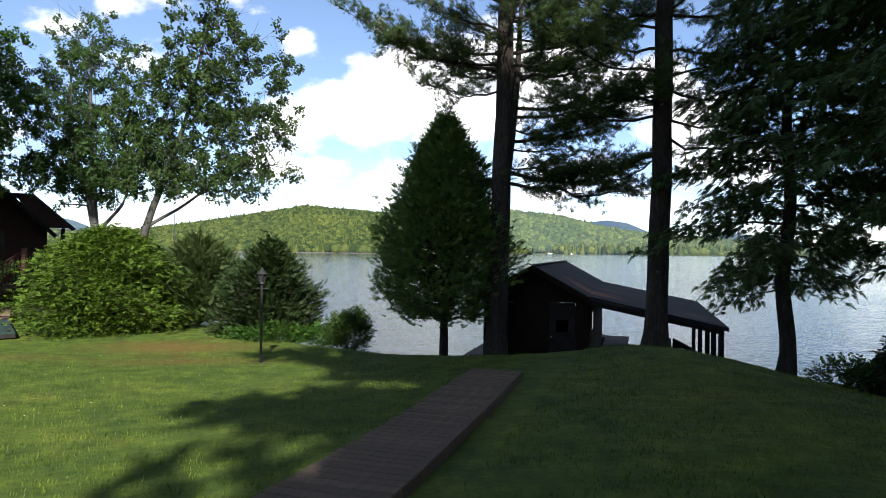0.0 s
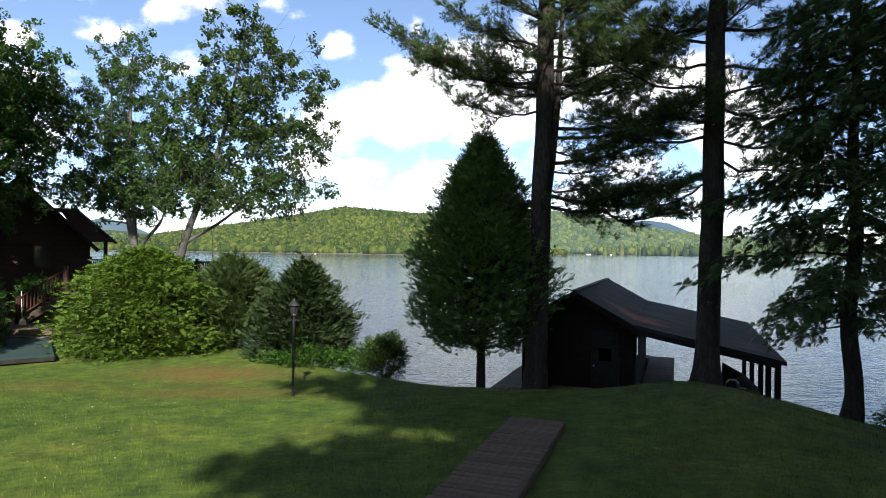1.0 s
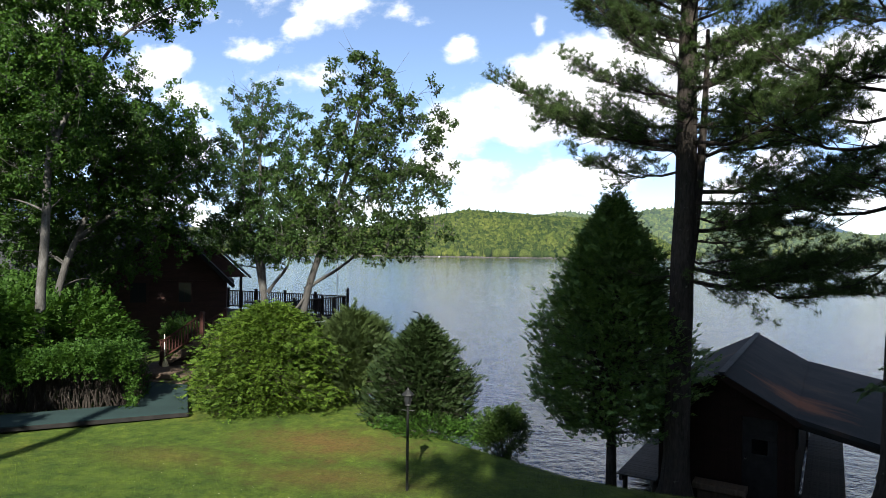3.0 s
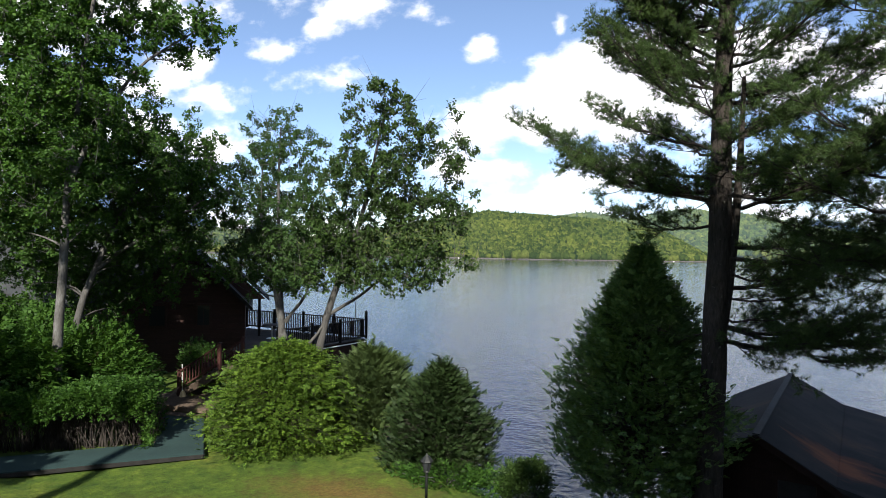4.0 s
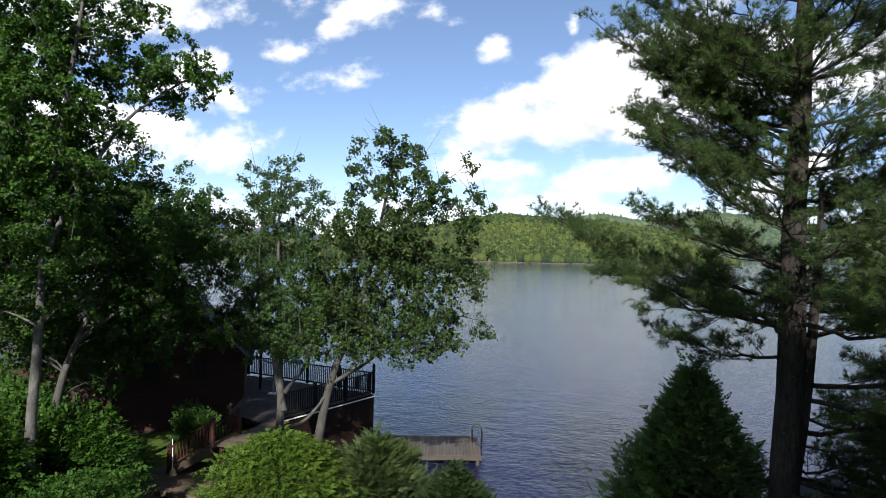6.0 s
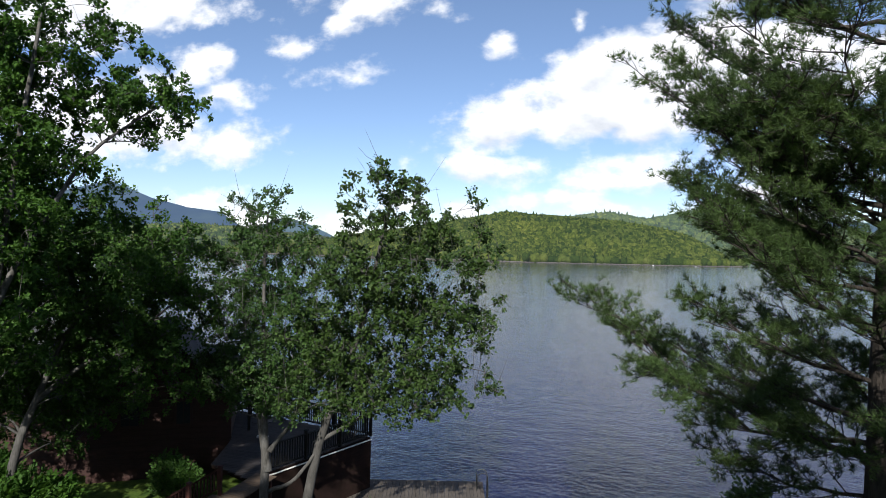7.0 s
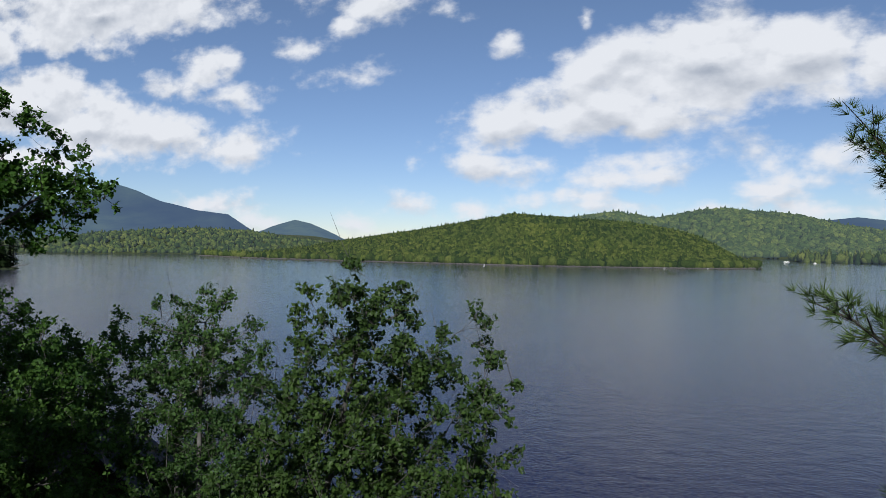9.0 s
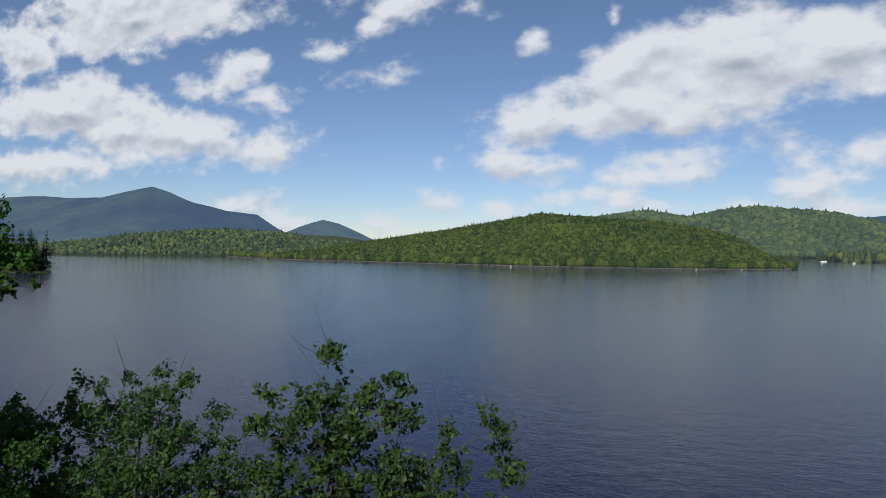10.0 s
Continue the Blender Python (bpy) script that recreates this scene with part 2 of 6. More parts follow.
def lawn_material():
    m, nt, out = shader("lawn")
    broad = noise_node(nt, 0.35, 5, 0.6)
    mid = noise_node(nt, 2.2, 5, 0.65)
    fine = noise_node(nt, 9.0, 8, 0.85)
    col = ramp(nt, broad, [(0.3, (0.031, 0.060, 0.011)), (0.55, (0.048, 0.079, 0.014)), (0.75, (0.073, 0.090, 0.02))])
    col = blend(nt, 1.0, col, ramp(nt, mid, [(0.32, (0.5, 0.62, 0.62)), (0.68, (1.55, 1.36, 1.1))]), "MULTIPLY")
    col = worn(nt, col, mid)
    col = blend(nt, 1.0, col, ramp(nt, fine, [(0.32, (0.45, 0.45, 0.45)), (0.68, (1.5, 1.5, 1.4))]), "MULTIPLY")
    p = nt.nodes.new("ShaderNodeBsdfPrincipled")
    nt.links.new(col, p.inputs["Base Color"])
    p.inputs["Roughness"].default_value = 0.9
    p.inputs["Specular IOR Level"].default_value = 0.15
    nt.links.new(bump(nt, fine, 0.6, 0.03), p.inputs["Normal"])
    nt.links.new(p.outputs[0], out.inputs[0])
    return m


def water_material():
    m, nt, out = shader("lake_water")
    swell = noise_node(nt, 0.5, 3, 0.5, (1.0, 1.3, 1))
    chop = noise_node(nt, 2.6, 4, 0.6, (1.25, 1.25, 1))
    gust = noise_node(nt, 0.012, 4, 0.55, (0.6, 2.2, 1))
    add = nt.nodes.new("ShaderNodeMath")
    add.operation = "MULTIPLY_ADD"
    nt.links.new(chop, add.inputs[0])
    add.inputs[1].default_value = 0.75
    nt.links.new(swell, add.inputs[2])
    p = nt.nodes.new("ShaderNodeBsdfPrincipled")
    p.inputs["Base Color"].default_value = (0.006, 0.0065, 0.031, 1)
    p.inputs["IOR"].default_value = 1.33
    nt.links.new(ramp(nt, gust, [(0.35, (0.03, 0.03, 0.03)), (0.65, (0.09, 0.09, 0.09))]), p.inputs["Roughness"])
    nt.links.new(bump(nt, add.outputs[0], 1.0, 0.062), p.inputs["Normal"])
    nt.links.new(p.outputs[0], out.inputs[0])
    return m


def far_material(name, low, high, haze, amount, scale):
    """Distant slopes: canopy tints, the blue of kilometres of air mixed in as emission."""
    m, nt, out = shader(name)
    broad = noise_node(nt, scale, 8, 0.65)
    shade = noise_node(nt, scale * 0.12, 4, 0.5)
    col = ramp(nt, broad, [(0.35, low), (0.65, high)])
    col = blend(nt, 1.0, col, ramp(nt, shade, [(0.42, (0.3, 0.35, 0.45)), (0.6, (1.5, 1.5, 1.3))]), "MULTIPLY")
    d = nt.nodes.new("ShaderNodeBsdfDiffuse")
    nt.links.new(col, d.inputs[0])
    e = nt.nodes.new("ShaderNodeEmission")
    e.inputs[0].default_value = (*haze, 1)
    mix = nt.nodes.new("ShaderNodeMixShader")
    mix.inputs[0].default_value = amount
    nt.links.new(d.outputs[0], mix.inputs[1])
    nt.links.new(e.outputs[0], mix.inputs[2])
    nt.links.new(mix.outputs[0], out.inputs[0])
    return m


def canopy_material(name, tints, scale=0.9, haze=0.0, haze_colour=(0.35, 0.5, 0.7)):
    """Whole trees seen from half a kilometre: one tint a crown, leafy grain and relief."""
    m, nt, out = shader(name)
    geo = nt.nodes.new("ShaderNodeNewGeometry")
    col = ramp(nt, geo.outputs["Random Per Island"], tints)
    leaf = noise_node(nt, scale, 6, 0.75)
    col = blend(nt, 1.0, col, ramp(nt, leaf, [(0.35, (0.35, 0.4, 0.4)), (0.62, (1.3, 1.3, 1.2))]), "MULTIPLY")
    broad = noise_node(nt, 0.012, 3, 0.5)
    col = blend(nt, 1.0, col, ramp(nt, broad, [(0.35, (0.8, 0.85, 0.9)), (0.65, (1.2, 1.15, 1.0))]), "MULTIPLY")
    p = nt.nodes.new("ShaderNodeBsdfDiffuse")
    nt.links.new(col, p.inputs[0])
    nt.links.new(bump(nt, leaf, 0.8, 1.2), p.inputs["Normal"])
    # haze of the air is mixed into the canopy as a pale glow
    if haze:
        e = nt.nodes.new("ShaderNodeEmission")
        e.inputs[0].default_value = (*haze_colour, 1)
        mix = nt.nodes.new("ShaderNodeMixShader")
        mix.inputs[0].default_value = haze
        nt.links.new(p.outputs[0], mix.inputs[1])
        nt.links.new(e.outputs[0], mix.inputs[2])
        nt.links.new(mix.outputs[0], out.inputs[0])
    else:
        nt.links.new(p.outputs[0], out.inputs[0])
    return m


def glass_material():
    m, nt, out = shader("window_glass")
    p = nt.nodes.new("ShaderNodeBsdfPrincipled")
    p.inputs["Base Color"].default_value = (0.02, 0.022, 0.025, 1)
    p.inputs["Roughness"].default_value = 0.05
    p.inputs["Specular IOR Level"].default_value = 0.25
    nt.links.new(p.outputs[0], out.inputs[0])
    return m


def clear_material():
    m, nt, out = shader("clear_glass")
    p = nt.nodes.new("ShaderNodeBsdfPrincipled")
    p.inputs["Base Color"].default_value = (0.9, 0.93, 0.92, 1)
    p.inputs["Roughness"].default_value, p.inputs["Transmission Weight"].default_value, p.inputs["IOR"].default_value = 0.0, 1.0, 1.1
    nt.links.new(p.outputs[0], out.inputs[0])
    return m


CLEAR = clear_material()
LAWN = lawn_material()
WATER = water_material()
GLASS = glass_material()
def pine_bark():
    """Dark furrowed bark with a few pale lichen spots."""
    m, nt, out = shader("pine_bark")
    plates = noise_node(nt, 22, 5, 0.65, (1, 1, 0.22))
    broad = noise_node(nt, 3, 5, 0.6, (1, 1, 0.4))
    spots = noise_node(nt, 7.5, 4, 0.6)
    col = ramp(nt, broad, [(0.3, (0.018, 0.016, 0.014)), (0.7, (0.044, 0.037, 0.032))])
    col = blend(nt, 1.0, col, ramp(nt, plates, [(0.3, (0.4, 0.4, 0.4)), (0.65, (1.3, 1.3, 1.3))]), "MULTIPLY")
    mask = nt.nodes.new("ShaderNodeMapRange")
    mask.inputs["From Min"].default_value, mask.inputs["From Max"].default_value = 0.665, 0.72
    mask.inputs["To Max"].default_value = 0.8
    nt.links.new(spots, mask.inputs["Value"])
    col = blend(nt, mask.outputs[0], col, (0.15, 0.155, 0.13))
    p = nt.nodes.new("ShaderNodeBsdfPrincipled")
    nt.links.new(col, p.inputs["Base Color"])
    p.inputs["Roughness"].default_value, p.inputs["Specular IOR Level"].default_value = 0.95, 0.2
    nt.links.new(bump(nt, plates, 1.0, 0.06), p.inputs["Normal"])
    nt.links.new(p.outputs[0], out.inputs[0])
    return m


BARK_PINE = pine_bark()
BARK_PALE = surface("pale_bark", [(0.3, (0.026, 0.025, 0.022)), (0.5, (0.062, 0.061, 0.057)), (0.72, (0.110, 0.110, 0.108))], 6, 30, 0.9, 0.5, 0.02, (1, 1, 0.4))
BARK_GREY = surface("grey_bark", [(0.3, (0.031, 0.031, 0.029)), (0.7, (0.076, 0.074, 0.070))], 4, 30, 0.9, 0.6, 0.03, (1, 1, 0.35))
PLANK = surface("weathered_plank", [(0.3, (0.057, 0.041, 0.028)), (0.7, (0.097, 0.071, 0.051))], 3, 30, 0.85, 0.4, 0.006, (6, 1, 1), 0.22)
DOCK_WOOD = surface("dock_plank", [(0.3, (0.048, 0.041, 0.035)), (0.7, (0.080, 0.069, 0.059))], 3, 30, 0.85, 0.4, 0.006, (6, 1, 1), 0.18)
REDWOOD = surface("red_brown_paint", [(0.3, (0.028, 0.008, 0.006)), (0.7, (0.046, 0.014, 0.010))], 4, 40, 0.75, 0.3, 0.004, (1, 1, 1), 0.12)
SIDING = surface("dark_brown_siding", [(0.3, (0.010, 0.006, 0.004)), (0.7, (0.018, 0.009, 0.008))], 2.5, 30, 0.9, 0.4, 0.006, (1, 1, 3), 0.12, spec=0.12)
CABINWOOD = surface("red_brown_siding", [(0.3, (0.024, 0.011, 0.009)), (0.7, (0.042, 0.019, 0.016))], 2.5, 30, 0.8, 0.4, 0.006, (1, 1, 3), 0.14)
BLACKWOOD = surface("dark_stained_wood", [(0.3, (0.010, 0.010, 0.010)), (0.7, (0.022, 0.021, 0.020))], 4, 40, 0.9, 0.3, 0.004, spec=0.12)
SHINGLE = surface("dark_roofing", [(0.3, (0.021, 0.024, 0.027)), (0.7, (0.039, 0.043, 0.048))], 1.5, 60, 0.9, 0.6, 0.01)
GREENCARPET = surface("green_carpet", [(0.3, (0.009, 0.026, 0.026)), (0.7, (0.013, 0.035, 0.034))], 2, 120, 0.95, 0.4, 0.004)
METAL_DARK = surface("dark_metal", [(0.3, (0.02, 0.022, 0.022)), (0.7, (0.04, 0.042, 0.042))], 6, 60, 0.5, 0.1, 0.002, metal=0.6)
STEEL = surface("galvanised_steel", [(0.3, (0.35, 0.36, 0.37)), (0.7, (0.5, 0.5, 0.5))], 6, 60, 0.35, 0.1, 0.002, metal=0.9)
WHITE = surface("white_paint", [(0.3, (0.66, 0.66, 0.64)), (0.7, (0.8, 0.8, 0.78))], 4, 50, 0.45, 0.1, 0.002)
STRAW = surface("straw", [(0.3, (0.45, 0.36, 0.2)), (0.7, (0.6, 0.5, 0.3))], 20, 90, 0.9, 0.5, 0.004)
STONE = surface("shore_stone", [(0.3, (0.052, 0.050, 0.048)), (0.7, (0.104, 0.100, 0.094))], 3, 30, 0.9, 0.6, 0.02)


def roof_material():
    m, nt, out = shader("rusty_roofing")
    broad = noise_node(nt, 1.3, 6, 0.7, (0.6, 1.6, 0.6))
    patch = noise_node(nt, 0.42, 3, 0.55)
    grain = noise_node(nt, 40, 5, 0.7)
    both = blend(nt, 0.45, patch, broad)
    col = ramp(nt, both, [(0.45, (0.015, 0.017, 0.020)), (0.56, (0.025, 0.026, 0.029)), (0.64, (0.052, 0.036, 0.030)), (0.70, (0.10, 0.05, 0.03))])
    # the large rust stain where the two slopes meet
    co = nt.nodes.new("ShaderNodeTexCoord")
    mp = nt.nodes.new("ShaderNodeMapping")
    mp.inputs["Location"].default_value, mp.inputs["Scale"].default_value = (-1.15, -1.1, 0), (0.72, 0.85, 0)
    nt.links.new(co.outputs["Object"], mp.inputs["Vector"])
    ln = nt.nodes.new("ShaderNodeVectorMath")
    ln.operation = "LENGTH"
    nt.links.new(mp.outputs[0], ln.inputs[0])
    ad = nt.nodes.new("ShaderNodeMath")
    ad.operation = "MULTIPLY_ADD"
    nt.links.new(broad, ad.inputs[0])
    ad.inputs[1].default_value = 2.2
    nt.links.new(ln.outputs["Value"], ad.inputs[2])
    mask = nt.nodes.new("ShaderNodeMapRange")
    mask.inputs["From Min"].default_value, mask.inputs["From Max"].default_value = 1.2, 1.9
    mask.inputs["To Min"].default_value, mask.inputs["To Max"].default_value = 0.85, 0.0
    nt.links.new(ad.outputs[0], mask.inputs["Value"])
    col = blend(nt, mask.outputs[0], col, (0.19, 0.07, 0.035))
    col = blend(nt, 1.0, col, ramp(nt, grain, [(0.3, (0.7, 0.7, 0.7)), (0.7, (1.2, 1.2, 1.2))]), "MULTIPLY")
    p = nt.nodes.new("ShaderNodeBsdfPrincipled")
    nt.links.new(col, p.inputs["Base Color"])
    p.inputs["Roughness"].default_value = 0.9
    p.inputs["Specular IOR Level"].default_value = 0.1
    nt.links.new(bump(nt, grain, 0.5, 0.01), p.inputs["Normal"])
    nt.links.new(p.outputs[0], out.inputs[0])
    return m


RUSTROOF = roof_material()
LEAF_MAPLE = foliage("maple_leaf", (0.018, 0.038, 0.010), (0.040, 0.072, 0.018), 0.28, 0.5)
LEAF_ASH = foliage("pale_leaf", (0.019, 0.047, 0.013), (0.043, 0.083, 0.023), 0.3, 0.55)
LEAF_DEEP = foliage("deep_leaf", (0.019, 0.052, 0.009), (0.047, 0.104, 0.017))
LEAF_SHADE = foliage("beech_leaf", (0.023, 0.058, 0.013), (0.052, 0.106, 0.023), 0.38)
NEEDLE_PINE = foliage("pine_needle", (0.026, 0.048, 0.018), (0.060, 0.098, 0.032), 0.25)
NEEDLE_HEMLOCK = foliage("hemlock_needle", (0.026, 0.052, 0.022), (0.062, 0.102, 0.040), 0.25)
NEEDLE_CEDAR = foliage("cedar_spray", (0.044, 0.090, 0.030), (0.105, 0.170, 0.052), 0.2)
NEEDLE_SPRUCE = foliage("spruce_needle", (0.008, 0.019, 0.006), (0.022, 0.038, 0.012), 0.15)
NEEDLE_YEW = foliage("yew_spray", (0.023, 0.053, 0.008), (0.090, 0.147, 0.020), 0.3)
NEEDLE_SOFT = foliage("feathery_green", (0.028, 0.048, 0.017), (0.051, 0.076, 0.028), 0.3)
GRASSBLADE = foliage("grass_blade", (0.037, 0.074, 0.012), (0.078, 0.116, 0.023), 0.3, 0.7, 0.4, True)
PETAL = foliage("clover_petal", (0.6, 0.6, 0.55), (0.8, 0.8, 0.78), 0.2)

# ---- building tools ----
def mesh_of(name, verts, faces, smooth=False):
    """A mesh from vertex rows and faces that all have the same number of corners."""
    verts, faces = np.asarray(verts, np.float32), np.asarray(faces, np.int32)
    me = bpy.data.meshes.new(name)
    k = faces.shape[1]
    me.vertices.add(len(verts))
    me.vertices.foreach_set("co", verts.ravel())
    me.loops.add(faces.size)
    me.loops.foreach_set("vertex_index", faces.ravel())
    me.polygons.add(len(faces))
    me.polygons.foreach_set("loop_start", np.arange(0, faces.size, k, dtype=np.int32))
    me.polygons.foreach_set("use_smooth", np.full(len(faces), smooth))
    me.update(calc_edges=True)
    me.validate()
    return me


def thing(name, at, label, category, group="", kind="", turn=0.0):
    ob = new(name)
    ob.empty_display_size = 0.2
    ob.location = at
    ob.rotation_euler = (0, 0, radians(turn))
    return tagged(ob, label, category, group, kind)


def part(name, shape, material, parent=None, label="", at=None):
    """Links a bmesh or a mesh as one object under its parent."""
    if isinstance(shape, bmesh.types.BMesh):
        me = bpy.data.meshes.new(name)
        shape.to_mesh(me)
        shape.free()
    else:
        me = shape
    if not me.materials:
        me.materials.append(material)
    ob = new(name, me)
    if parent is not None:
        ob.parent = parent
    if at is not None:
        ob.matrix_basis = at
    if label:
        ob["label"] = label
    return ob


def box(bm, size, m=Matrix(), bevel=0.0):
    """Adds a box of that size, centred on m, with softened edges."""
    got = bmesh.ops.create_cube(bm, size=1.0, matrix=m @ Matrix.Diagonal((*size, 1)))
    if bevel:
        vs = set(got["verts"])
        es = [e for e in bm.edges if e.verts[0] in vs and e.verts[1] in vs]
        bmesh.ops.bevel(bm, geom=es, offset=bevel, segments=1, affect="EDGES")
    return bm


def boxed(size, m=Matrix(), bevel=0.006):
    return box(bmesh.new(), size, m, bevel)


def rod(p, q, r0, r1=None, sides=8):
    """A bmesh rod from p to q."""
    bm = bmesh.new()
    p, q = Vector(p), Vector(q)
    way = q - p
    m = Matrix.Translation((p + q) / 2) @ way.to_track_quat("Z", "Y").to_matrix().to_4x4()
    bmesh.ops.create_cone(bm, cap_ends=True, segments=sides, radius1=r0, radius2=r0 if r1 is None else r1, depth=way.length, matrix=m)
    return bm


def beam(p, q, wide, high, bevel=0.006):
    """A squared timber from p to q, its height kept upright."""
    p, q = Vector(p), Vector(q)
    way = (q - p).normalized()
    side = way.cross(Vector((0, 0, 1)))
    side = side.normalized() if side.length > 1e-4 else Vector((1, 0, 0))
    up = side.cross(way)
    m = Matrix((side, way, up)).transposed().to_4x4()
    return boxed((wide, (q - p).length, high), Matrix.Translation((p + q) / 2) @ m, bevel)


def lathe(rings, sides=16):
    """A turned body from (radius, height) rings."""
    bm = bmesh.new()
    loops = [[bm.verts.new((r * math.cos(2 * math.pi * i / sides), r * math.sin(2 * math.pi * i / sides), z)) for i in range(sides)] for r, z in rings]
    for a, b in zip(loops, loops[1:]):
        for i in range(sides):
            j = (i + 1) % sides
            bm.faces.new((a[i], a[j], b[j], b[i]))
    bm.faces.new(list(reversed(loops[0])))
    bm.faces.new(loops[-1])
    return bm


def slab(corners, z0, z1):
    """An upright prism over a plan outline, given counterclockwise."""
    bm = bmesh.new()
    low = [bm.verts.new((x, y, z0)) for x, y in corners]
    top = [bm.verts.new((x, y, z1)) for x, y in corners]
    bm.faces.new(list(reversed(low)))
    bm.faces.new(top)
    for i in range(len(corners)):
        j = (i + 1) % len(corners)
        bm.faces.new((low[i], low[j], top[j], top[i]))
    return bm


def tubes(paths, sides=6):
    """Verts and quads of tapered tubes; each path is (points, radii)."""
    vs, fs, n = [], [], 0
    ang = np.linspace(0, 2 * np.pi, sides, endpoint=False)
    for pts, rad in paths:
        pts, rad = np.asarray(pts, float), np.asarray(rad, float)
        way = np.gradient(pts, axis=0)
        way /= np.linalg.norm(way, axis=1, keepdims=True) + 1e-9
        ref = np.where(np.abs(way[:, 2:3]) > 0.9, [[1.0, 0, 0]], [[0, 0, 1.0]])
        a = np.cross(way, ref)
        a /= np.linalg.norm(a, axis=1, keepdims=True) + 1e-9
        b = np.cross(way, a)
        ring = pts[:, None] + rad[:, None, None] * (np.cos(ang)[None, :, None] * a[:, None] + np.sin(ang)[None, :, None] * b[:, None])
        vs.append(ring.reshape(-1, 3))
        k = len(pts)
        i, j = np.meshgrid(np.arange(k - 1), np.arange(sides), indexing="ij")
        j2 = (j + 1) % sides
        fs.append((n + np.stack([i * sides + j, i * sides + j2, (i + 1) * sides + j2, (i + 1) * sides + j], -1)).reshape(-1, 4))
        n += k * sides
    return np.concatenate(vs), np.concatenate(fs)


def unit(v):
    return v / (np.linalg.norm(v, axis=-1, keepdims=True) + 1e-9)


def scatter(shape, at, along, up, scale):
    """Copies a small shape (verts, faces) to every place: its x runs along, its z near up."""
    tv, tf = np.asarray(shape[0], float), np.asarray(shape[1], int)
    x = unit(along)
    y = unit(np.cross(up, x))
    z = np.cross(x, y)
    s = np.broadcast_to(np.asarray(scale, float), (len(at),))
    v = at[:, None] + s[:, None, None] * (tv[None, :, 0:1] * x[:, None] + tv[None, :, 1:2] * y[:, None] + tv[None, :, 2:3] * z[:, None])
    f = tf[None] + (np.arange(len(at)) * len(tv))[:, None, None]
    return v.reshape(-1, 3), f.reshape(-1, tf.shape[1])


def joined(*shapes):
    vs, fs, n = [], [], 0
    for v, f in shapes:
        vs.append(v)
        fs.append(f + n)
        n += len(v)
    return np.concatenate(vs), np.concatenate(fs)


# Small shapes: a leaf, a leafy twig, a needle tuft, a flat conifer spray
LEAF = ([(0, 0, 0), (0.45, -0.40, 0.06), (1, 0, -0.10), (0.45, 0.40, 0.06)], [(0, 1, 2, 3)])


def twig_shape(rng, n, reach, leaf):
    v, f = [], []
    for k in range(n):
        t = (k + 0.6) / n
        side = 1 if k % 2 else -1
        a = rng.uniform(0.5, 1.2) * side
        d = np.array([math.cos(a), math.sin(a), rng.uniform(-0.7, 0.4)])
        w = np.array([-math.sin(a), math.cos(a), rng.uniform(-0.5, 0.5)])
        o = np.array([t * reach, 0, rng.uniform(-0.1, 0.1) * reach])
        s = leaf * rng.uniform(0.7, 1.25)
        i = len(v)
        v += [o, o + s * (0.5 * d - 0.34 * w), o + s * d, o + s * (0.5 * d + 0.34 * w)]
        f.append((i, i + 1, i + 2, i + 3))
    return np.array(v), np.array(f)


def tuft_shape(rng, n, wide):
    """A brush of needles fanning forward from one point."""
    v, f = [], []
    for k in range(n):
        a, b = rng.uniform(0, 2 * np.pi), rng.uniform(0.15, 1.25)
        d = np.array([math.cos(b), math.sin(b) * math.cos(a), math.sin(b) * math.sin(a)])
        w = unit(np.cross(d, rng.normal(size=3))) * wide
        s = rng.uniform(0.75, 1.1)
        i = len(v)
        v += [-0.5 * w, 0.5 * w, d * s]
        f.append((i, i + 1, i + 2))
    return np.array(v), np.array(f)


def spray_shape(rng, n, wide, droop, spiky=False):
    """A flat, feathered conifer spray with a soft droop."""
    v, f = [], []
    for k in range(n):
        t = k / n
        for side in (-1, 1):
            a = 0.75 * side + rng.uniform(-0.15, 0.15)
            s = 0.45 * (1.05 - 0.75 * t) * rng.uniform(0.8, 1.15)
            o = np.array([t, 0, -droop * t * t])
            d = np.array([math.cos(a), math.sin(a), rng.uniform(-0.25, 0.1)])
            w = np.array([-math.sin(a), math.cos(a), rng.uniform(-0.2, 0.2)])
            i = len(v)
            if spiky:
                v += [o - s * wide * w, o + s * wide * w, o + s * d]
                f.append((i, i + 1, i + 2))
                continue
            v += [o, o + s * (0.5 * d - wide * w), o + s * d, o + s * (0.5 * d + wide * w)]
            f.append((i, i + 1, i + 2, i + 3))
    o, e = np.array([0.7, 0, -droop * 0.5]), np.array([1.12, 0, -droop * 1.15])
    i = len(v)
    if spiky:
        v += [o + [0, -0.06, 0], o + [0, 0.06, 0], e]
        f.append((i, i + 1, i + 2))
    else:
        v += [o, (o + e) / 2 + [0, -0.07, 0], e, (o + e) / 2 + [0, 0.07, 0]]
        f.append((i, i + 1, i + 2, i + 3))
    return np.array(v), np.array(f)


def smooth01(a):
    a = np.clip(a, 0, 1)
    return a * a * (3 - 2 * a)


CREST_X = (-60, -40, -20, -13, -9.5, -7, -5, -2.5, 0, 2, 4, 5.5, 7, 8.2, 10, 12, 16, 30, 60)
CREST_Y = (36, 34, 32, 28, 24.5, 22.0, 19.5, 17.5, 16.0, 15.1, 14.5, 14.9, 15.0, 14.2, 13.6, 13.0, 11, 5, 0)


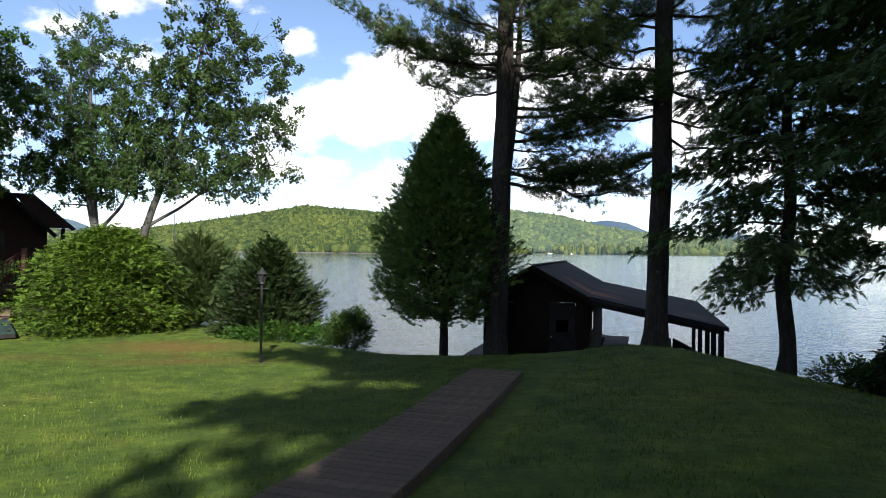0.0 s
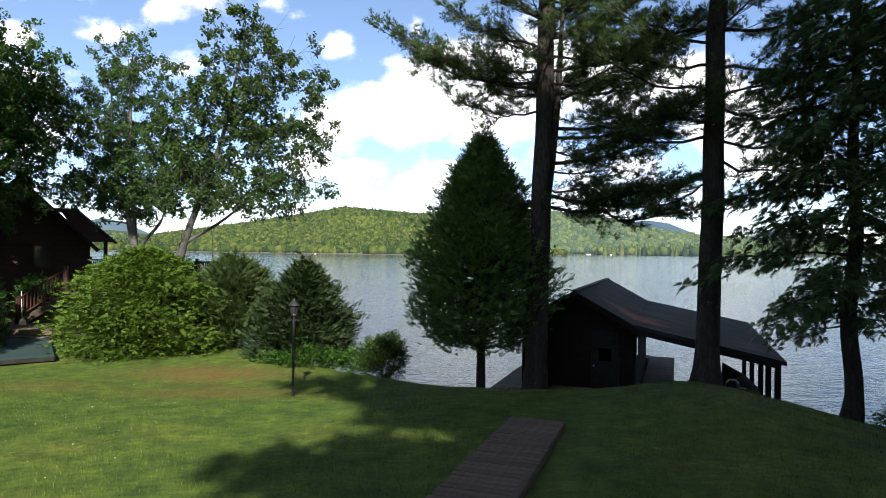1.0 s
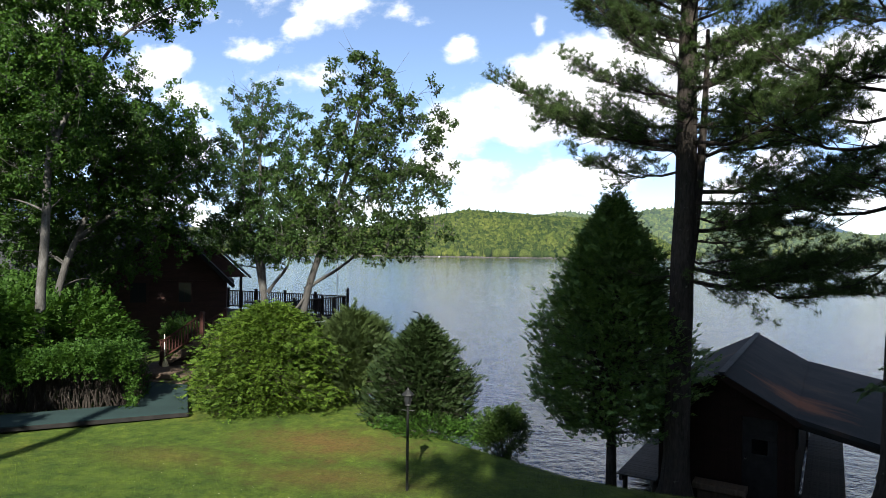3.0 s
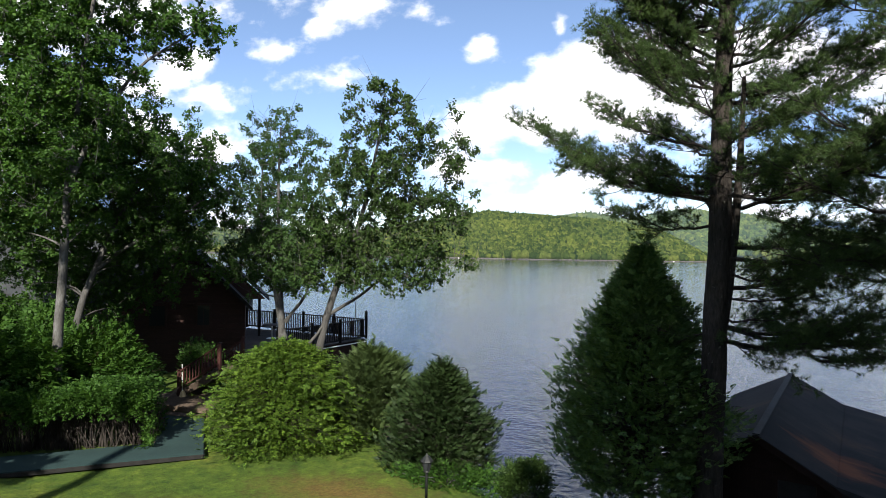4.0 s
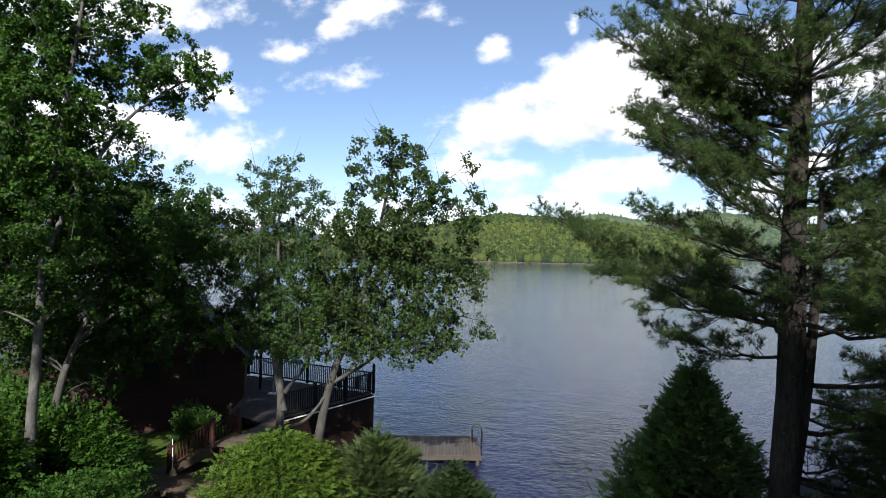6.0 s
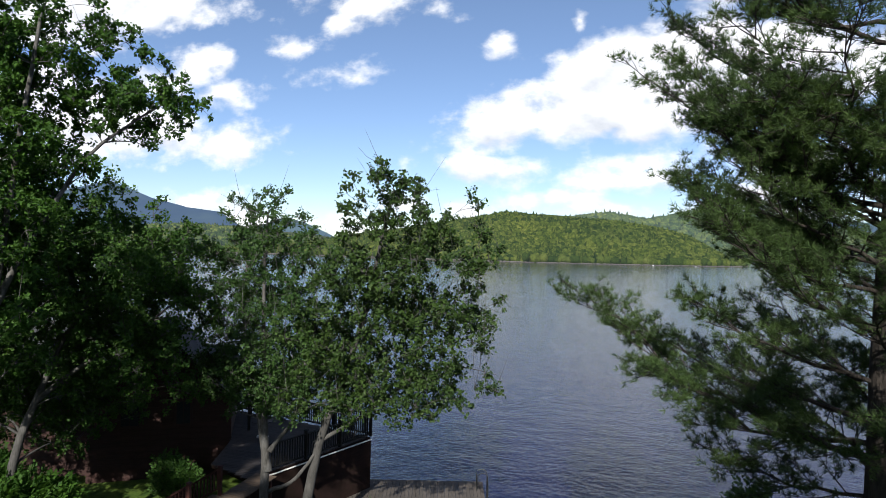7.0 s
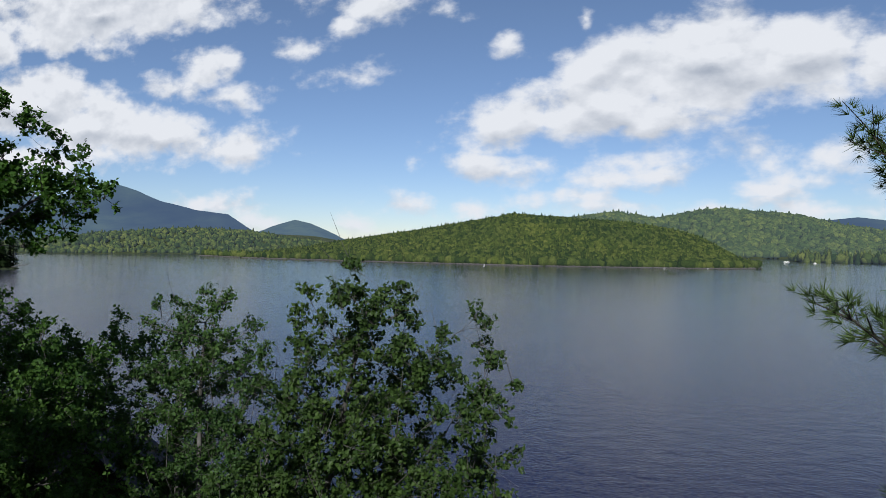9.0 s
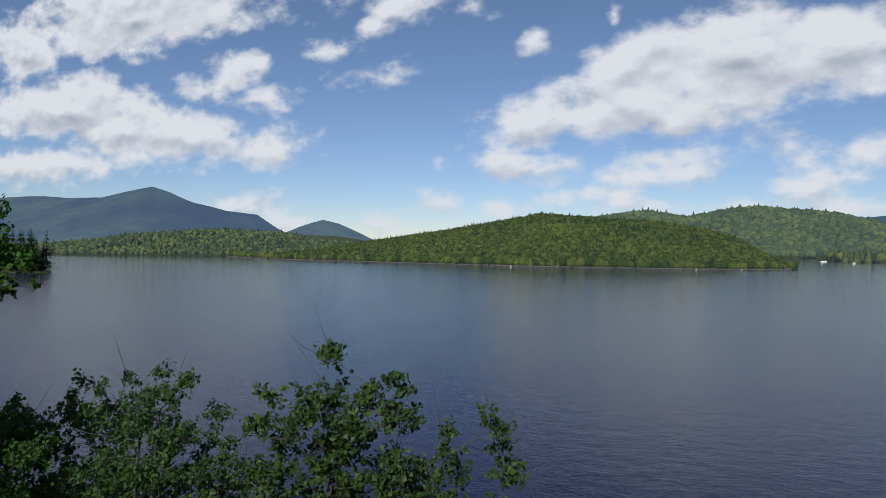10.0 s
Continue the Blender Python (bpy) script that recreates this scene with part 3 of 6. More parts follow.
def ground_z(x, y):
    """The lie of the land: a lawn that tips to a crest and falls away to the east, and a bank below it into the lake."""
    x, y = np.asarray(x, float), np.asarray(y, float)
    lawn = 0.34 - 0.072 * np.clip(y, -8, 40) - 0.16 * smooth01((3 - x) / 6)
    lawn = np.maximum(lawn, -0.97) + 0.03 * np.sin(x * 0.9 + 1) * np.sin(y * 0.7)
    lawn = lawn + 0.36 * np.exp(-((x - 5.7) / 2.2) ** 2 - ((y - 13.2) / 3.4) ** 2)
    east = np.maximum(x - 5.0, 0)
    lawn = lawn - 0.14 * (np.sqrt(east * east + 0.3) - math.sqrt(0.3)) * smooth01((y + 2) / 6)
    d = np.maximum(y - np.interp(x, CREST_X, CREST_Y), 0)
    bank = 0.40 * (np.sqrt(d * d + 0.5) - math.sqrt(0.5)) + 0.02 * d * d
    return np.maximum(lawn - bank, -4.2)


def gz(x, y):
    return float(ground_z(x, y))

# ---- land, water, distance ----
def build_ground():
    xs = np.concatenate([np.linspace(-160, -26, 24), np.arange(-25.6, 16.01, 0.4), np.linspace(17, 160, 24)])
    ys = np.concatenate([np.linspace(-160, -6, 24), np.arange(-5.6, 36.01, 0.4), np.linspace(37, 48, 6)])
    gx, gy = np.meshgrid(xs, ys)
    z = ground_z(gx, gy)
    rng = np.random.default_rng(4)
    z = z + rng.normal(0, 0.008, z.shape)
    v = np.stack([gx, gy, z], -1).reshape(-1, 3)
    w = len(xs)
    i, j = np.meshgrid(np.arange(len(ys) - 1), np.arange(w - 1), indexing="ij")
    a = i * w + j
    f = np.stack([a, a + 1, a + w + 1, a + w], -1).reshape(-1, 4)
    ob = part("ground", mesh_of("ground", v, f, True), LAWN)
    tagged(ob, "sloping green lawn with worn brown patches, falling to the lake", "lawn", kind="structure")


def build_water():
    bm = bmesh.new()
    bmesh.ops.create_grid(bm, x_segments=2, y_segments=2, size=4800, matrix=Matrix.Translation((0, 0, LAKE)))
    tagged(part("water", bm, WATER), "wind-rippled blue-grey lake reflecting the sky", "lake", kind="structure")


def build_grass():
    """Blades over the lawn that the camera passes, thinner with distance, and clover heads among them."""
    rng = np.random.default_rng(11)
    blade = ([(0, -0.09, 0), (0, 0.09, 0), (0.25, 0.05, 0.62), (0.25, -0.05, 0.62), (0.6, 0, 1.0)], [(0, 1, 2, 3)])
    x, y = rng.uniform(-15, 9, 190000), rng.uniform(4.0, 22, 190000)
    crest = np.interp(x, CREST_X, CREST_Y)
    keep = (y < crest + 3.5) & (np.abs((x - 0.3) * 0.94 - (y - 6.2) * 0.345) > 0.6) & (rng.uniform(0, 1, len(x)) < np.clip(1.25 - y / 26, 0.25, 1))
    keep &= ~((y > 0.705 * (x + 14.6) + 16.0) & (x < -11.0))
    x, y = x[keep], y[keep]
    at = np.stack([x, y, ground_z(x, y) - 0.004], -1)
    a = rng.uniform(0, 2 * np.pi, len(x))
    along = np.stack([np.cos(a), np.sin(a), np.zeros_like(a)], -1)
    up = np.tile([0.0, 0, 1], (len(x), 1)) + rng.normal(0, 0.25, (len(x), 3))
    v, f = scatter((blade[0][:4], blade[1]), at, along, up, rng.uniform(0.03, 0.06, len(x)))
    tagged(part("grass", mesh_of("grass", v, f), GRASSBLADE), "short mown lawn grass with brown patches", "grass", kind="stuff")
    x, y = rng.normal(-8.3, 1.9, 260), rng.normal(10.6, 2.0, 260)
    keep = (y > 5) & (y < 16) & (x < -3.5) & (x > -13)
    x, y = x[keep], y[keep]
    at = np.stack([x, y, ground_z(x, y) + 0.05], -1)
    head = ([(-1, 0, 0), (0, -1, 0), (1, 0, 0), (0, 1, 0)], [(0, 1, 2, 3)])
    v, f = scatter(head, at, rng.normal(0, 1, (len(x), 3)) * [1, 1, 0.1], np.tile([0.0, -0.5, 1], (len(x), 1)), rng.uniform(0.004, 0.009, len(x)))
    tagged(part("clover_flowers", mesh_of("clover", v, f), PETAL), "small white clover flowers in the lawn", "flowers", kind="stuff")


def crown_shape(rng, rough):
    """A lumpy tree crown seen from afar."""
    bm = bmesh.new()
    bmesh.ops.create_icosphere(bm, subdivisions=1, radius=1.0)
    for v in bm.verts:
        d = v.co.normalized()
        s = 1 + rough * noise.noise(d * 2.3 + Vector(rng.uniform(-9, 9, 3))) * 0.4 + rough * noise.noise(d * 4.5 + Vector((3, 7, 1))) * 0.35
        v.co = d * s
        v.co.z = v.co.z * 1.05 + 0.2
    verts = np.array([v.co[:] for v in bm.verts])
    faces = np.array([[v.index for v in f.verts] for f in bm.faces])
    bm.free()
    return verts[:, [2, 0, 1]], faces


def spire_shape(rng):
    """A conifer seen from afar: ragged tiers."""
    v, f, k = [], [], 7
    rings = [(0.42, -0.6), (0.50, -0.2), (0.30, 0.15), (0.36, 0.25), (0.2, 0.7), (0.25, 0.8), (0.02, 1.5)]
    for r, z in rings:
        for i in range(k):
            a = 2 * math.pi * i / k + z
            q = r * rng.uniform(0.75, 1.3)
            v.append((z, q * math.cos(a), q * math.sin(a)))
    for j in range(len(rings) - 1):
        for i in range(k):
            i2 = (i + 1) % k
            a, b, c, d = j * k + i, j * k + i2, (j + 1) * k + i2, (j + 1) * k + i
            f += [(a, b, c), (a, c, d)]
    return np.array(v), np.array(f)


def forest(name, label, places, sizes, share, material, seed, rough=1.0):
    """One body of far woods: broad crowns with a share of spires."""
    rng = np.random.default_rng(seed)
    n = len(places)
    shapes = [crown_shape(rng, rough) for _ in range(6)] + [spire_shape(rng) for _ in range(3)]
    pick = np.where(rng.uniform(0, 1, n) < share, rng.integers(6, 9, n), rng.integers(0, 6, n))
    side = rng.normal(0, 1, (n, 3)) * [1, 1, 0]
    got = []
    for k, s in enumerate(shapes):
        m = pick == k
        if m.any():
            up = np.tile([0.0, 0, 1], (m.sum(), 1)) + rng.normal(0, 0.05, (m.sum(), 3))
            size = sizes[m] * (1.25 if k > 5 else 1.0)
            got.append(scatter(s, places[m] + np.array([0, 0, 1.0]) * size[:, None] * 0.4, up, side[m], size))
    v, f = joined(*got)
    return tagged(part(name, mesh_of(name, v, f, True), material), label, "forest", kind="stuff")


def terrain(name, label, xs, ys, height, material):
    gx, gy = np.meshgrid(xs, ys)
    v = np.stack([gx, gy, height(gx, gy)], -1).reshape(-1, 3)
    w = len(xs)
    i, j = np.meshgrid(np.arange(len(ys) - 1), np.arange(w - 1), indexing="ij")
    a = i * w + j
    f = np.stack([a, a + 1, a + w + 1, a + w], -1).reshape(-1, 4)
    return tagged(part(name, mesh_of(name, v, f, True), material), label, "hill", kind="structure")


SOIL = surface("forest_floor", [(0.3, (0.02, 0.032, 0.01)), (0.7, (0.045, 0.06, 0.02))], 0.05, 0.6, 1.0, 0.5, 0.5)
ISLE_X = (-430, -419, -365, -327, -291, -222, -170, -121, -97, -39, -6, 36, 64, 86, 97, 102)
ISLE_Z = (-3, -2, 10, 18, 24, 34, 42.6, 51.5, 49.5, 45, 43, 36, 28.6, 15, 6, -3)


def isle_shore(x):
    return np.interp(x, (-430, -344, -174, -74, 12, 55, 84, 96, 102), (560, 512, 480, 468, 482, 500, 520, 545, 620))


def isle_z(x, y):
    t = (y - isle_shore(x)) / (680 - isle_shore(x))
    top = np.interp(x, ISLE_X, ISLE_Z) - 7.5
    t2 = np.clip(2.0 - t, 0, 1)
    return LAKE - 1.5 + np.maximum(top - LAKE, 0) * smooth01(np.minimum(t, t2) * 0.93 + 0.04) + np.where(t > 0.01, 1.5, 0) * np.clip(np.minimum(t, t2) * 20, 0, 1)


LEFT_X = (-1250, -1000, -846, -738, -637, -580, -544, -482, -432, -376, -330)
LEFT_Z = (5, 5, 6, 9, 20, 27, 31, 29, 22, 16, 5)


def left_z(x, y):
    top = np.interp(x, LEFT_X, LEFT_Z) - 7.0
    sh = np.interp(x, (-1250, -600, -514, -330), (420, 490, 570, 640))
    t = np.clip((y - sh) / 130, 0, 1.2)
    return LAKE - 1.5 + np.maximum(top - LAKE + 1.5, 1.5) * smooth01(t) * 1.0 + np.where(t > 0.01, 1.4, 0)


HUMP_X = (-420, -134, -84, -28, 26, 55, 96, 152, 207, 282, 344, 405, 432, 560, 800)
HUMP_Z = (40, 79.6, 87, 93, 84, 79, 86, 98, 101, 96, 88, 73, 65, 45, 30)


def hump_z(x, y):
    top = np.interp(x * 1500 / np.maximum(y, 1), HUMP_X, HUMP_Z) - 6
    t = np.clip((y - np.interp(x, (-400, 190, 260, 700), (1040, 1040, 1100, 1000))) / 460, 0, 1)
    return LAKE - 1 + top * (0.04 * (t > 0) + 0.96 * smooth01(t))


GREENS = [(0.0, (0.014, 0.027, 0.007)), (0.35, (0.034, 0.052, 0.011)), (0.7, (0.057, 0.075, 0.015)), (1.0, (0.085, 0.099, 0.025))]
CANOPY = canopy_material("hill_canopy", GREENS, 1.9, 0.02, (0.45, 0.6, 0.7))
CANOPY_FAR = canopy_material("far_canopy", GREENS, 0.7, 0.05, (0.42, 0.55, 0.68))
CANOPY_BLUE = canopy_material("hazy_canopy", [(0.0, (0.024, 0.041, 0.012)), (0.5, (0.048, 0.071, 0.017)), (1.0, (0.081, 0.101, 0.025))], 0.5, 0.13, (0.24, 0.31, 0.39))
MOUNTAIN = far_material("haze_blue_mountain", (0.02, 0.035, 0.02), (0.05, 0.07, 0.03), (0.10, 0.15, 0.26), 0.5, 0.009)


def build_distance():
    rng = np.random.default_rng(21)

    def strewn(n, x0, x1, y0, y1, height, floor):
        x, y = rng.uniform(x0, x1, n), rng.uniform(y0, y1, n)
        z = height(x, y)
        k = z > floor
        return np.stack([x, y, z], -1)[k]

    terrain("island_hill", "low wooded island rising from the lake", np.linspace(-440, 112, 90), np.linspace(445, 830, 60), isle_z, SOIL)
    p = strewn(25000, -430, 102, 460, 720, isle_z, LAKE + 0.25)
    k = rng.uniform(0, 1, len(p)) < np.clip(1.15 - (p[:, 1] - 500) / 420, 0.5, 1)
    p = p[k]
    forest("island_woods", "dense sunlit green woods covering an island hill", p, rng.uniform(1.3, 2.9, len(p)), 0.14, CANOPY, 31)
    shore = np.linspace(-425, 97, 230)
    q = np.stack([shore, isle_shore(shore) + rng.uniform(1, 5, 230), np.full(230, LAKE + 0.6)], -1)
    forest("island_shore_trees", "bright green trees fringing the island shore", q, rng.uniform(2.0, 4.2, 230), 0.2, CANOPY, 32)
    bm = bmesh.new()
    for x in np.linspace(-428, 99, 420):
        s = rng.uniform(0.35, 1.1)
        bmesh.ops.create_icosphere(bm, subdivisions=1, radius=s, matrix=Matrix.Translation((x, float(isle_shore(x)) - 0.5, LAKE + 0.1)) @ Matrix.Diagonal((1.8, 1, 0.7, 1)))
    tagged(part("shore_rocks", bm, STONE), "dark line of rocks along the island shore", "rocks", kind="stuff")

    terrain("far_shore_hill", "low wooded hills on the far lake shore", np.linspace(-1250, -320, 80), np.linspace(410, 900, 40), left_z, SOIL)
    p = strewn(11000, -1000, -330, 420, 740, left_z, LAKE + 0.3)
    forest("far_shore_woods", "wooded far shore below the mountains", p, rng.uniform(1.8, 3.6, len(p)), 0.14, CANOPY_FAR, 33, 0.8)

    terrain("wooded_ridge", "rounded wooded ridge behind the island", np.linspace(-420, 800, 90), np.linspace(1000, 1700, 50), hump_z, SOIL)
    p = strewn(9000, -400, 780, 1030, 1560, hump_z, LAKE + 2)
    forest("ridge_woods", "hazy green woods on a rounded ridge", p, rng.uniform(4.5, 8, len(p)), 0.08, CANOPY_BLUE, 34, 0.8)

    x = rng.uniform(196, 460, 420)
    p = np.stack([x, 800 + 0.35 * np.abs(x - 300) + rng.uniform(0, 60, 420), np.full(420, LAKE + 1.0)], -1)
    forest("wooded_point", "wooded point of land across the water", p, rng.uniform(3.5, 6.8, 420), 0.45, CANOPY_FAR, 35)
    bm = bmesh.new()
    bmesh.ops.create_icosphere(bm, subdivisions=4, radius=1, matrix=Matrix.Translation((330, 880, LAKE - 1)) @ Matrix.Diagonal((145, 70, 4, 1)))
    tagged(part("point_land", bm, SOIL), "low wooded point of land", "land", kind="structure")

    def range_mesh(name, label, prof, y, depth):
        px, pz = zip(*prof)
        xs = np.linspace(px[0], px[-1], 140)

        def height(gx, gy):
            t = np.clip((gy - (y - depth)) / depth, 0, 1)
            base = np.interp(gx, px, pz)
            wob = np.array([[noise.fractal(Vector((a * 0.004, b * 0.004, 0)), 0.9, 2.0, 6) for a, b in zip(r, s)] for r, s in zip(gx, gy)])
            return -4 + (base + 4) * (t ** 1.15) + wob * 26 * t * (1 - t) * 2 + wob * 3 * t
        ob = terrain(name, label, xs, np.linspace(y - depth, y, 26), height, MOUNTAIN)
        ob["category"] = "mountain"

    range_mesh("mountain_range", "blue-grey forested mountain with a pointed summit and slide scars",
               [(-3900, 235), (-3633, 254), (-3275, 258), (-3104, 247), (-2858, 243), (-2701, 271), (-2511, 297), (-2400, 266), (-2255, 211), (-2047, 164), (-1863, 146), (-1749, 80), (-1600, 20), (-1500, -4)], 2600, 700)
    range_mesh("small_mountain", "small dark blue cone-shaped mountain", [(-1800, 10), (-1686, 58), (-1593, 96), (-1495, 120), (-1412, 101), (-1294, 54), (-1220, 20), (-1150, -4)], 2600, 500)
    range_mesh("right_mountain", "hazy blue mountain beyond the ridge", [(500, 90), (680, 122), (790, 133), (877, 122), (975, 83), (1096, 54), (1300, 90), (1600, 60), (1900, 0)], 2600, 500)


def spruce_far(at, h, rng, label):
    t = thing("shore_spruce", at, label, "tree", "spruces on the point")
    part("trunk", mesh_of("trunk", *tubes([(np.array([[0, 0, -0.5], [0, 0, h * 0.9]]), [h * 0.018, 0.03])])), BARK_PINE, t)
    n = 110
    u = rng.uniform(0, 1, n) ** 0.8
    a = rng.uniform(0, 2 * np.pi, n)
    r = (1 - u) * h * 0.17 * rng.uniform(0.5, 1.15, n) + 0.15
    o = np.stack([np.cos(a) * r * 0.25, np.sin(a) * r * 0.25, h * (0.08 + 0.9 * u)], -1)
    d = np.stack([np.cos(a), np.sin(a), rng.uniform(-0.45, 0.0, n)], -1)
    v, f = scatter(spray_shape(rng, 4, 0.3, 0.2), o, d, np.tile([0, 0, 1.0], (n, 1)), r * 1.5 + 0.4)
    part("crown", mesh_of("crown", v, f), NEEDLE_SPRUCE, t)
    return t


def build_point():
    """The dark wooded spit that shows last, with a dead trunk over the water."""
    rng = np.random.default_rng(5)
    bm = bmesh.new()
    bmesh.ops.create_icosphere(bm, subdivisions=3, radius=1, matrix=Matrix.Translation((-318, 240, LAKE - 0.6)) @ Matrix.Diagonal((34, 12, 3.2, 1)))
    tagged(part("spit_land", bm, SOIL), "low dark spit of land with conifers", "land", kind="structure")
    made = [spruce_far((0, 0, 0), h, rng, "dark green spruce on a lakeside spit") for h in (21, 18, 13)]
    for k in range(72):
        x = rng.uniform(-348, -290)
        w = math.sqrt(max(0.05, 1 - ((x + 318) / 34) ** 2))
        at = (x, 240 + rng.uniform(-9, 9) * w, LAKE + 0.6)
        m = pose(*at, 0, 0, rng.uniform(0, 360))
        if k < 3:
            made[k].matrix_basis = m
        else:
            copy_thing(made[k % 3], m)
    log = thing("fallen_trunk", (-287, 240, LAKE + 0.9), "bare grey dead trunk leaning out over the water", "log")
    pts = np.array([[0, 0, 0], [5, -1, 0.7], [10, -1.5, 1.2], [15, -2.5, 2.2]], float)
    tw = [(pts, [0.35, 0.28, 0.2, 0.06])]
    for k in range(9):
        o = pts[1] + (pts[3] - pts[1]) * k / 9
        tw.append((np.array([o, o + [rng.uniform(0.3, 1.6), rng.uniform(-1, 1), rng.uniform(0.4, 1.6)]]), [0.08, 0.02]))
    part("dead_trunk", mesh_of("dead_trunk", *tubes(tw)), BARK_GREY, log)


def build_boats():
    """Small white craft far out on the lake."""
    def craft(at, turn, size):
        b = thing("motor_boat", at, "small white motor boat far out on the lake", "boat", "boats on the lake", turn=turn)
        bm = bmesh.new()
        box(bm, (size, size * 0.34, size * 0.16), Matrix.Translation((0, 0, size * 0.07)), 0.05)
        for v in bm.verts:
            if v.co.x > 0.2 * size:
                v.co.y *= 0.35
        part("hull", bm, WHITE, b)
        part("cabin", boxed((size * 0.3, size * 0.24, size * 0.14), Matrix.Translation((-0.05 * size, 0, size * 0.21)), 0.03), WHITE, b)
        part("windscreen", boxed((size * 0.03, size * 0.22, size * 0.08), Matrix.Translation((0.12 * size, 0, size * 0.3)), 0.005), GLASS, b)
    for x, y, turn, size in ((168, 800, 10, 3.6), (174, 815, 170, 3.2), (188, 760, 30, 3.2), (-105, 463, 5, 1.2), (22, 478, 0, 1.0), (52, 492, 0, 1.0)):
        craft((x, y, LAKE + 0.12), turn, size)


build_ground()
build_water()
build_grass()
build_distance()
build_point()
build_boats()

# ---- trees and shrubs ----
def inside(rng, blobs, n, stray=0.0):
    """Points inside ellipsoids (x, y, z, rx, ry, rz), more of them near the outside."""
    vol = np.array([b[3] * b[4] * b[5] for b in blobs])
    which = rng.choice(len(blobs), n, p=vol / vol.sum())
    b = np.array(blobs, float)[which]
    d = unit(rng.normal(size=(n, 3)))
    r = rng.uniform(0.12, 1, n) ** 0.42
    r = np.where(rng.uniform(0, 1, n) < stray, rng.uniform(1.0, 1.28, n), r)
    return b[:, :3] + d * r[:, None] * b[:, 3:]


def leafy_tree(name, label, base, trunks, blobs, bark, leaf, seed, clusters=90, per=26, spread=0.62, size=0.13, bare=0, thick=1.0):
    """A broadleaf tree: stems, limbs that grow to clusters in its crown, twigs and leaves."""
    rng = np.random.default_rng(seed)
    base = np.array(base, float)
    t = thing(name, tuple(base), label, "tree")
    stems, nodes, rads = [], [], []
    for pts, r0, r1 in trunks:
        pts = np.array(pts, float)
        k = 14
        s = np.linspace(0, 1, k)
        q = np.stack([np.interp(s, np.linspace(0, 1, len(pts)), pts[:, a]) for a in range(3)], -1)
        q[1:-1] += rng.normal(0, 0.035, (k - 2, 3))
        q[1:-1] = (q[:-2] + 2 * q[1:-1] + q[2:]) / 4
        r = r0 + (r1 - r0) * s ** 0.8
        r[0] *= 1.35
        stems.append((q - base, r))
        nodes += list(q[3:])
        rads += list(r[3:])
    part("trunk", mesh_of("trunk", *tubes(stems, 9), smooth=True), bark, t)
    goals = inside(rng, blobs, clusters, 0.3)
    roots = np.array(nodes)
    order = np.argsort([np.linalg.norm(roots - g, axis=1).min() for g in goals])
    limbs, tips = [], []
    for g in goals[order]:
        nn = np.array(nodes)
        cost = np.linalg.norm(nn - g, axis=1) + 1.6 * np.maximum(nn[:, 2] - g[2] + 0.25, 0)
        i = int(np.argmin(cost))
        o = nn[i]
        L = np.linalg.norm(g - o)
        s = np.linspace(0, 1, 6)[:, None]
        mid = (o + g) / 2 + rng.normal(0, 0.1 * L, 3) + [0, 0, 0.08 * L]
        q = (1 - s) ** 2 * o + 2 * s * (1 - s) * mid + s * s * g
        r0 = max(min(rads[i] * 0.6, 0.022 * L * thick + 0.009), 0.006)
        r = r0 + (0.007 - r0) * s[:, 0]
        limbs.append((q - base, r))
        nodes += list(q[1:])
        rads += list(r[1:])
        tips.append(g)
    tips = np.array(tips)
    n_t = 7
    o = np.repeat(tips, n_t, 0)
    away = unit(o - tips.mean(0)) * 0.5
    ends = o + unit(rng.normal(size=o.shape) * 0.85 + away + [0, 0, 0.45]) * rng.uniform(0.35, 1.0, (len(o), 1)) * spread
    twigs = [(np.array([a, b]) - base, [0.008, 0.003]) for a, b in zip(o, ends)]
    for k in range(bare):
        i = rng.integers(0, len(tips))
        d = unit(rng.normal(size=3) + [0, 0, 0.9])
        a = tips[i]
        twigs.append((np.array([a, a + d * 0.6, a + d * rng.uniform(0.9, 1.6) + [0, 0, 0.15]]) - base, [0.013, 0.008, 0.003]))
    v1 = tubes(limbs, 5)
    v2 = tubes(twigs, 3)
    part("branchwork", mesh_of("branchwork", *joined(v1, v2), smooth=True), bark, t)
    # leaves ride on the twigs
    m = int(per)
    s = rng.uniform(0.62, 1.04, (len(ends), m, 1))
    at = o[:, None] * (1 - s) + ends[:, None] * s + rng.normal(0, 0.05, (len(ends), m, 3))
    at = at.reshape(-1, 3)
    along = unit(rng.normal(size=at.shape) + [0, 0, -0.45])
    up = unit(rng.normal(size=at.shape) * 0.8 + [0, -0.25, 0.9])
    v, f = scatter(LEAF, at - base, along, up, size * rng.uniform(0.65, 1.25, len(at)))
    part("crown", mesh_of("crown", v, f), leaf, t)
    return t


